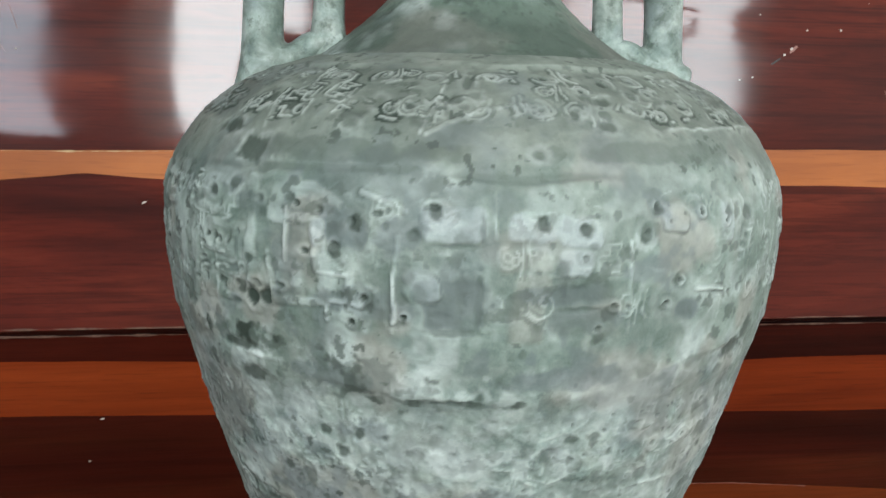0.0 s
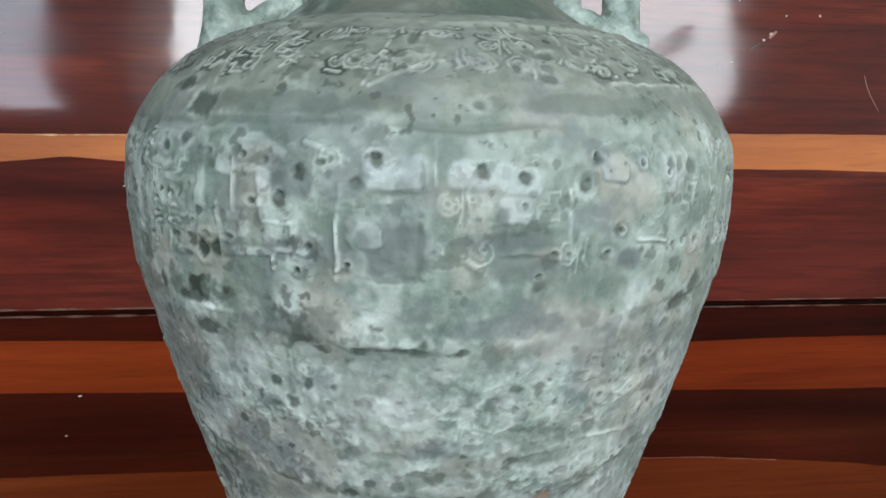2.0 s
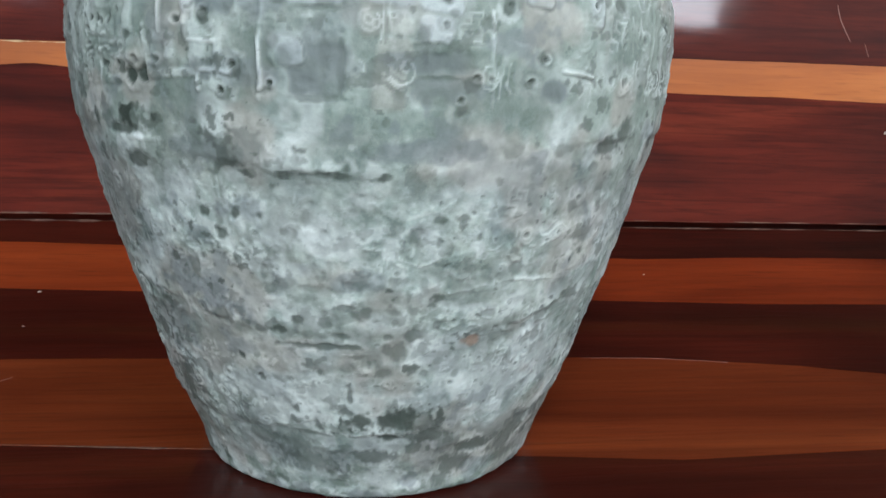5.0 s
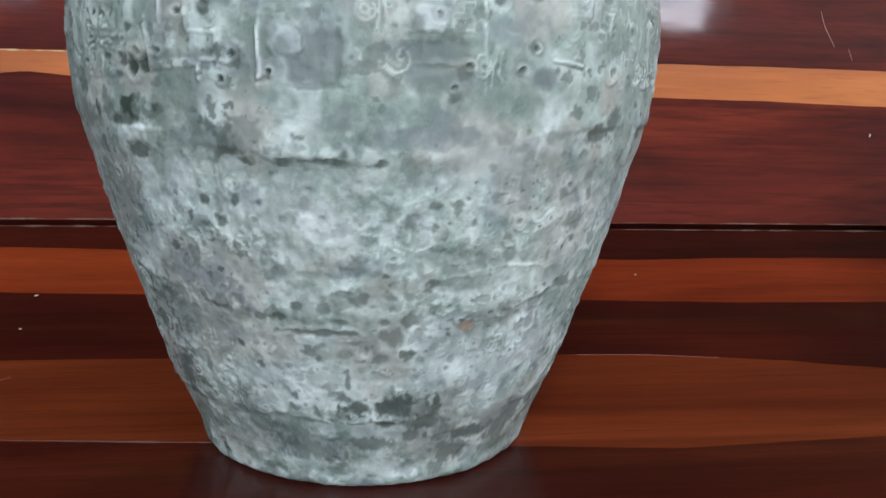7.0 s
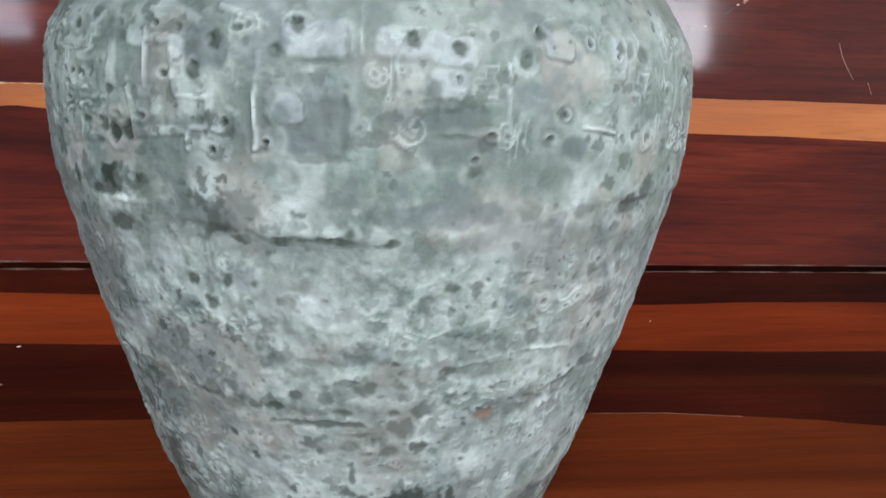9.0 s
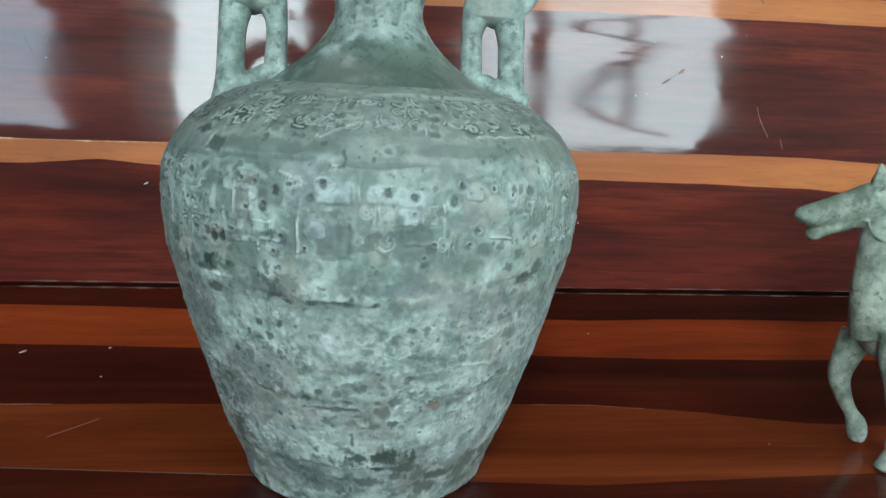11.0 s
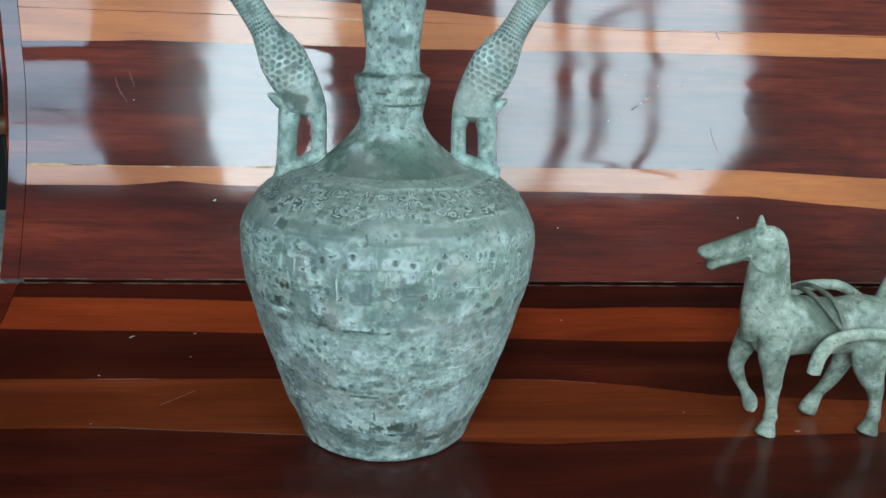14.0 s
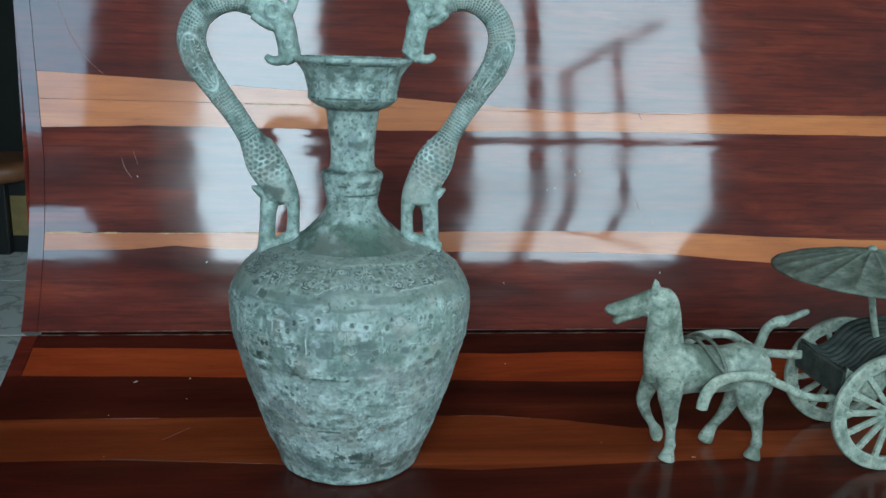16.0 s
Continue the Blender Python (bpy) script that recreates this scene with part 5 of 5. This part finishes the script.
def mirrored(rows):
    """The other handle: cast a little higher and closer in."""
    r = np.array(rows, float)
    r[:, 2] += (r[:, 2] - .745) * .045
    r[:, 0] *= -.955
    return r


def dragon_handle(flip):
    f = mirrored if flip else (lambda rows: np.array(rows, float))
    y = 0.0
    spine = [(-.0832, y, .7430, .0215, .0125), (-.0834, y, .7520, .0205, .0145), (-.0862, y, .7630, .0195, .0155), (-.0940, y, .7770, .0210, .016), (-.1025, y, .7925, .0205, .0155), (-.1140, y, .8120, .0140, .0135), (-.1215, y, .8240, .0122, .0122), (-.1330, y, .8420, .0121, .0120), (-.1530, y, .8700, .0132, .0125), (-.1695, y, .8950, .0150, .0132), (-.1765, y, .9210, .0152, .013), (-.1690, y, .9440, .0145, .0125), (-.1500, y, .9590, .0135, .012), (-.1280, y, .9640, .0125, .0115), (-.1060, y, .9590, .0125, .0115)]
    v, fc = tube(f(spine), 110, 40, scales)
    knob = [(-.1080, y, .8010, .0110, .0125), (-.1010, y, .8040, .0100, .0115), (-.0950, y, .8065, .0078, .0090), (-.0910, y, .8060, .0045, .0060)]
    fins = tube(f(knob), 14, 6)
    sunk, net = STATE["sunk"].ravel(), STATE["net"].ravel()
    v, fc = joined([(v, fc), fins])
    me = mesh_of("handle", v, fc, BRONZE)
    h = part("handle", me, VASE, "dragon-shaped handle with a scaly arched body")
    Ph = np.asarray(v)
    stain = smooth01(2.0 * (value_noise(Ph, 70, 71 + flip, 4) - 0.1))
    sunk = np.r_[sunk, np.zeros(len(Ph) - len(sunk))] * (0.55 + 0.45 * smooth01(0.45 + 2.2 * value_noise(Ph, 60, 75 + flip, 4)))
    give(me, "dirt_shade", np.maximum(0.75 * stain, sunk))
    give(me, "pale", np.r_[net, np.zeros(len(Ph) - len(net))] * smooth01(0.3 + 2.0 * value_noise(Ph, 80, 77 + flip, 3)))
    give(me, "buff", 0.7 * smooth01(2.0 * (value_noise(Ph, 40, 73 + flip, 3) + 0.2)))
    outer = [(-.0990, y, .6780, .0135, .0130), (-.0988, y, .6880, .0108, .0108), (-.0985, y, .7000, .0096, .0094), (-.0972, y, .7250, .0094, .0092), (-.0950, y, .7390, .0110, .0105), (-.0915, y, .7500, .0130, .0115)]
    inner = [(-.0690, y, .6880, .0115, .012), (-.0687, y, .6990, .0092, .0095), (-.0685, y, .7090, .0076, .0080), (-.0678, y, .7280, .0072, .0078), (-.0690, y, .7380, .0085, .009), (-.0725, y, .7480, .0120, .011)]
    spur = [(-.0900, y, .7490, .0080, .0085), (-.1020, y, .7510, .0072, .0075), (-.1090, y, .7545, .0048, .006), (-.1150, y, .7578, .0016, .003)]
    saddle = [(-.1040, y, .6850, .0090, .0120), (-.0920, y, .6905, .0075, .0110), (-.0840, y, .6925, .0070, .0105), (-.0760, y, .6975, .0072, .0105), (-.0680, y, .7000, .0055, .0090), (-.0620, y, .7020, .0035, .0080)]
    for rows in (outer, inner):
        v, fc = joined([tube(f(rows), 24, 10)] + ([tube(f(spur), 16, 6), tube(saddle if not flip else [(-r[0], *r[1:]) for r in saddle], 18, 8)] if rows is outer else []))
        lg = part("leg", mesh_of("leg", v, fc, BRONZE_LIMB), h)
        cast(lg, 0.0013, 2)
    skull = [(-.1180, y, .9630, .0120, .011), (-.1000, y, .9585, .0150, .0125), (-.0850, y, .9500, .0155, .0125), (-.0760, y, .9360, .0130, .0115), (-.0725, y, .9210, .0120, .0105), (-.0700, y, .9080, .0125, .0105), (-.0655, y, .9020, .0110, .0095)]
    lip = [(-.0720, y, .9050, .0075, .009), (-.0830, y, .9000, .0055, .0075), (-.0915, y, .9010, .0048, .006), (-.0955, y, .9050, .0036, .004)]
    horn = [(-.0760, y, .9480, .0080, .006), (-.0670, y, .9620, .0060, .005), (-.0640, y, .9760, .0045, .004), (-.0680, y, .9880, .0025, .0025)]
    crest = [(-.0880, y, .9600, .0060, .005), (-.0930, y, .9730, .0050, .004), (-.0990, y, .9810, .0028, .0025)]
    brow = [(-.1070, y, .9500, .0075, .009), (-.1010, y, .9440, .0065, .009), (-.0930, y, .9390, .0060, .009), (-.0850, y, .9370, .006, .009)]
    pieces = [tube(f(r), 20, 8) for r in (skull, lip, horn, crest, brow)]
    for side in (-1, 1):
        c = f([(-.0880, 0, .9530, .0, .0)])[0]
        ring = [(c[0] + .0058 * math.cos(k), side * .0122, c[2] + .0075 * math.sin(k), .0022, .0022) for k in np.linspace(0, 5.6, 12)]
        pieces.append(tube(ring, 8, 3))
        c = f([(-.0715, 0, .9190, .0, .0)])[0]
        ring = [(c[0] + .0045 * math.cos(k), side * .0100, c[2] + .0050 * math.sin(k), .0019, .0019) for k in np.linspace(0, 6.0, 12)]
        pieces.append(tube(ring, 8, 3))
    v, fc = joined(pieces)
    cast(part("head", mesh_of("head", v, fc, BRONZE_LIMB), h, "dragon head biting the rim"), 0.0009, 1)
    return h


dragon_handle(0)
dragon_handle(1)


# ---------------------------------------------------------------- the horse and the chariot
HY = -0.018


def rows_at(y, rows):
    return [(x, y, z, r[0], r[1] if len(r) > 1 else r[0] * 0.92) for x, z, *r in rows]


def horse():
    near, far = HY - .022, HY + .024
    P = [tube(rows_at(HY, r), 28, 8) for r in (
        [(.374, .533, .013, .014), (.384, .534, .026, .022), (.402, .534, .0345, .0275), (.432, .535, .0315, .0275), (.468, .534, .0305, .026), (.498, .538, .0305, .0275), (.518, .541, .024, .024), (.529, .542, .013, .015)],
        [(.400, .530, .033, .022), (.391, .555, .0265, .0185), (.387, .580, .0215, .016), (.386, .600, .0195, .0145), (.387, .617, .0190, .0135)],
        [(.398, .618, .011, .011), (.386, .622, .0190, .0135), (.370, .622, .0180, .0125), (.352, .619, .0140, .0110), (.338, .6165, .0112, .0100), (.325, .614, .0092, .0090), (.3175, .6125, .0078, .0082), (.3150, .6095, .0050, .0062)],
        [(.352, .611, .0080, .0090), (.339, .6055, .0058, .0078), (.331, .6020, .0050, .0068), (.3265, .6005, .0054, .0068), (.3235, .6020, .0036, .0050)],
        [(.514, .556, .0065), (.5185, .572, .0062), (.524, .588, .0060), (.5335, .5955, .0064), (.542, .5975, .0078), (.5475, .5985, .0072), (.553, .6015, .0046), (.562, .6050, .0046), (.572, .6095, .0042), (.577, .6110, .0030)])]
    P.append(tube(rows_at(near, [(.396, .530, .019, .013), (.396, .508, .0155, .0125), (.3985, .488, .0108, .010), (.400, .476, .0094), (.4015, .462, .0066), (.4025, .448, .0062), (.403, .441, .0075), (.4032, .4365, .0064), (.402, .4325, .0074), (.3998, .4205, .0113)]), 20, 8))
    P.append(tube(rows_at(far, [(.392, .515, .015, .012), (.385, .499, .0120, .0100), (.3805, .481, .0092), (.3865, .463, .0068), (.395, .449, .0056), (.4010, .439, .0082), (.4035, .430, .0080), (.4025, .4245, .006)]), 20, 8))
    P.append(tube(rows_at(near, [(.508, .540, .024, .014), (.505, .520, .0245, .0145), (.503, .502, .0195, .0125), (.507, .486, .0140, .0110), (.5135, .472, .0096), (.5170, .458, .0068), (.5182, .447, .0064), (.5182, .440, .0077), (.5178, .4355, .0066), (.5168, .4320, .0076), (.5145, .4205, .0115)]), 20, 8))
    P.append(tube(rows_at(far, [(.508, .535, .021, .013), (.508, .505, .0165, .0115), (.5015, .482, .0110), (.492, .461, .0082), (.482, .4475, .0064), (.4765, .4380, .0080), (.4725, .4275, .0098), (.4705, .4215, .0095)]), 20, 8))
    for y, x, z, dx, dz in ((HY - .006, .3705, .636, -.0015, .019), (HY + .006, .3765, .634, .0, .015)):
        P.append(tube([(x, y, z, .0062, .0046), (x + dx * .5, y, z + dz * .55, .0044, .0034), (x + dx, y, z + dz, .0010, .001)], 12, 6))
    # cheek line, eyelid, nostril and mane
    P.append(tube([(.379 + .0185 * math.cos(a), HY - .0125, .6165 + .0185 * math.sin(a), .0014, .0016) for a in np.linspace(-2.9, .1, 14)], 8, 3))
    P.append(tube([(.3585 + .004 * math.cos(a), HY - .0112, .6265 + .0024 * math.sin(a), .0010, .0012) for a in np.linspace(0, 6.0, 10)], 8, 3))
    P.append(tube([(.322 + .003 * math.cos(a), HY - .0082, .6155 + .003 * math.sin(a), .0011, .0012) for a in np.linspace(0, 5.5, 9)], 8, 3))
    P.append(tube([(.386, HY, .6385, .004, .003), (.398, HY, .628, .0042, .003), (.4045, HY, .610, .004, .003), (.408, HY, .590, .004, .003), (.414, HY, .570, .003, .003)], 10, 6))
    v, fc = joined(P)
    ob = new("horse_figurine", mesh_of("horse_figurine", v, fc, BRONZE_FIGURE))
    tagged(ob, "small bronze standing horse with pale green patina, harnessed to a chariot", "figurine")
    return cast(ob, 0.0013, 2)


horse()

CART = thing("chariot_model", "small bronze chariot with parasol canopy and spoked wheels, green patina", "model chariot", (.67, -.01, SEAT_Z))


def swept(name, rows, parent, label="", sides=16, mat=BRONZE_WHEEL):
    v, fc = tube(rows, sides, 8)
    return part(name, mesh_of(name, v, fc, mat), parent, label)


NEAR_SHAFT = [(.4300, .4985, .0075), (.4335, .5170, .0080), (.4440, .5320, .0078), (.4640, .5400, .0066), (.4990, .5405, .0058), (.5300, .5285, .0056), (.5590, .5150, .0054), (.5820, .5110, .0050), (.6240, .5085, .0050)]
swept("shaft", [(x, -.060, z, r, .0042) for x, z, r in NEAR_SHAFT], CART, "curved flat chariot shaft")
FAR_SHAFT = [(x, z + .020, r) for x, z, r in NEAR_SHAFT[:5]] + [(.530, .5440, .0056), (.552, .5350, .0056), (.580, .5320, .0062), (.612, .5310, .0064)]
swept("shaft", [(x + .002, .036, z, r, .0042) for x, z, r in FAR_SHAFT], CART, "curved flat chariot shaft")
for dx, dz in ((0, 0), (.0125, .003)):
    swept("harness_strap", [(.434 + dx, .034, .556 + dz, .0026, .0026), (.437 + dx, .012, .5665 + dz, .0026, .0026), (.439 + dx, -.012, .5690 + dz, .0026, .0026), (.442 + dx, -.034, .5640 + dz, .0026, .0026), (.449 + dx * .8, -.046, .5530, .0026, .0026), (.4575 + dx * .2, -.0525, .5420, .0028, .0028)], CART, "thin cast harness strap", mat=BRONZE_CANOPY)

WHEEL_R = 0.078


def ring_mesh(name, r0, r1, half, seg=72):
    """A flat ring in the plane of x and z with eased edges."""
    e = 0.0015
    sec = [(r0, -half + e), (r0 + e, -half), (r1 - e, -half), (r1, -half + e), (r1, half - e), (r1 - e, half), (r0 + e, half), (r0, half - e)]
    a = np.linspace(0, 2 * math.pi, seg, endpoint=False)
    v = np.array([[(r * math.cos(t), y, r * math.sin(t)) for r, y in sec] for t in a]).reshape(-1, 3)
    return mesh_of(name, v, grid_faces(seg, 8, True, True)[:, ::-1], BRONZE_WHEEL, False)


RIM_ME = ring_mesh("rim", .0605, WHEEL_R, .0042)
bm = bmesh.new()
box_bm(bm, -.0036, .0036, -.0028, .0028, .008, .0625, .001, 1)
SPOKE_ME = bm_mesh("spoke", bm, BRONZE_WHEEL)
bm = bmesh.new()
bmesh.ops.create_cone(bm, cap_ends=True, segments=24, radius1=.0125, radius2=.0095, depth=.022, matrix=Matrix.Rotation(radians(90), 4, "X"))
HUB_ME = bm_mesh("hub", bm, BRONZE_WHEEL)


def wheel(x, y, z, turn):
    w = new("wheel", RIM_ME.copy())
    w.data.name = "wheel"
    w.location = (x, y, z)
    w.parent = CART
    w.matrix_parent_inverse = Matrix.Translation(CART.location).inverted()
    for k in range(14):
        sp = new("spoke", SPOKE_ME)
        sp.parent = w
        sp.rotation_euler = (0, radians(turn + k * 360 / 14), 0)
    hb = new("hub", HUB_ME)
    hb.parent = w
    return w


wheel(.670, -.077, SEAT_Z + WHEEL_R, 12)
wheel(.681, .060, SEAT_Z + WHEEL_R, 4)
swept("axle", [(.6755, -.085, .498, .005, .005), (.6755, -.01, .498, .005, .005), (.6755, .068, .498, .005, .005)], CART)


def cart_box():
    """The carriage: a dipping floor sheet ribbed along its length, with smooth side skins."""
    nx, ny = 60, 90
    ys = np.linspace(-.060, .044, ny)
    line = curve_through([(.612, .543), (.622, .537), (.638, .533), (.653, .541), (.665, .556), (.680, .567), (.705, .573), (.735, .575)], 12)
    L = np.linspace(0, 1, len(line))
    xs = np.linspace(0, 1, nx)
    cx, cz = np.interp(xs, L, line[:, 0]), np.interp(xs, L, line[:, 1])
    rib = 0.0024 * np.abs(np.sin((ys + .06) * math.pi * 105))
    X = np.broadcast_to(cx[:, None], (nx, ny))
    Y = np.broadcast_to(ys[None], (nx, ny))
    Zt = cz[:, None] + rib[None] + 0.008 * ((ys + .008) / .052)[None] ** 2
    top = np.stack([X, Y, Zt], -1)
    bot = np.stack([X, Y, Zt - .004], -1)
    ring = np.concatenate([top, bot[:, ::-1]], 1)
    f = grid_faces(nx, 2 * ny, wrap_m=True).tolist() + [list(range(2 * ny))[::-1], list(range((nx - 1) * 2 * ny, nx * 2 * ny))]
    part("carriage_floor", mesh_of("carriage_floor", ring.reshape(-1, 3), f, BRONZE_SHADED), CART, "dark ribbed carriage floor")
    # near plate in pale bronze, far plate in the copy with painted shade
    for y, mat in ((-.0635, BRONZE_WHEEL), (.0445, BRONZE_SHADED)):
        rows = []
        for x, z in zip(cx, cz + .008):
            drop = .034 + .004 * math.sin((x - .612) * 20)
            rows.append([(x, y, z), (x, y + .003, z), (x, y + .003, z - drop), (x, y, z - drop)])
        v = np.array(rows).reshape(-1, 3)
        fc = grid_faces(nx, 4, wrap_m=True).tolist() + [[3, 2, 1, 0], [4 * nx - 4, 4 * nx - 3, 4 * nx - 2, 4 * nx - 1]]
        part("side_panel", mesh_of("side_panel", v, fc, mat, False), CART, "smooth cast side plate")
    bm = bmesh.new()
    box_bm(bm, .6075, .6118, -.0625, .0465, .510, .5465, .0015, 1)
    part("front_panel", bm_mesh("front_panel", bm, BRONZE_SHADED), CART)


cart_box()


def canopy():
    n, r = 216, 22
    a = np.linspace(0, 2 * math.pi, n, endpoint=False)
    t = np.linspace(0, 1, r)
    A, Tt = np.meshgrid(a, t, indexing="ij")
    ribs = 18
    saw = np.abs(((A * ribs / (2 * math.pi)) % 1) - 0.5) * 2
    R = 0.118 * Tt * (1 - 0.007 * saw * Tt)
    Zt = .688 - .030 * Tt ** 1.15 + (.0036 * (1 - saw) ** 4 * np.sqrt(Tt) - .0008 * saw ** 2 * Tt) * (1 - .85 * Tt ** 7)
    top = np.stack([.662 + R * np.cos(A), R * np.sin(A), Zt], -1)
    bot = np.stack([.662 + R * np.cos(A), R * np.sin(A), Zt - .003], -1)
    ring = np.concatenate([top, bot[:, ::-1]], 1)
    me = mesh_of("canopy", ring.reshape(-1, 3), grid_faces(n, 2 * r, wrap_n=True)[:, ::-1], BRONZE_CANOPY)
    c = part("canopy", me, CART, "round ribbed parasol canopy")
    v, fc = blob((.662, 0, .6885), (.006, .006, .005))
    part("finial", mesh_of("finial", v, fc, BRONZE_FIGURE), c)
    swept("pole", [(.664, 0, .686, .0042, .0042), (.668, 0, .645, .0042, .0042), (.678, 0, .600, .0042, .0042), (.688, 0, .566, .0046, .0046), (.690, 0, .556, .0085, .0085)], CART, "bent canopy pole")


canopy()


# ---------------------------------------------------------------- beyond the bench
def stool():
    st = thing("wooden_stool", "low brown wooden stool with a round seat and black legs", "stool", (-1.57, 2.75, 0))
    a = np.linspace(0, 2 * math.pi, 64, endpoint=False)
    sec = [(0, .382), (.20, .384), (.255, .380), (.272, .365), (.274, .335), (.26, .306), (.2, .300), (0, .300)]
    v = np.array([[(-1.57 + r * math.cos(t), 2.75 + r * math.sin(t), z) for r, z in sec] for t in a]).reshape(-1, 3)
    part("seat", mesh_of("seat", v, grid_faces(64, len(sec), wrap_n=True), STOOL_WOOD), st, "worn round wooden seat")
    for k in range(4):
        t = radians(45 + 90 * k)
        x, y = -1.57 + .19 * math.cos(t), 2.75 + .19 * math.sin(t)
        box("leg", x - .03, x + .03, y - .03, y + .03, 0, .302, BLACK_WOOD, st, .004)
    box("apron", -1.43, -1.325, 2.63, 2.66, .0, .302, BLACK_WOOD, st, .004)
    box("panel", -1.402, -1.338, 2.618, 2.632, .075, .245, BRASS, st, .003, "dull ochre inner panel")


stool()

# floor tiles near the bench's end, with thin joints
bm = bmesh.new()
box_bm(bm, -.298, .298, -.298, .298, -.006, 0, .0015, 1)
TILE = bm_mesh("tile", bm, MARBLE)
for i in range(-6, 7):
    for k in range(-5, 10):
        x, y = i * .6 - .05, k * .6 + .1
        if X0 + .3 < x < X1 - .3 and WINDOW_Y + .3 < y < Y1 - .3:
            tl = new("tile", TILE)
            tl.location = (x, y, 0)
            tl.parent = floor
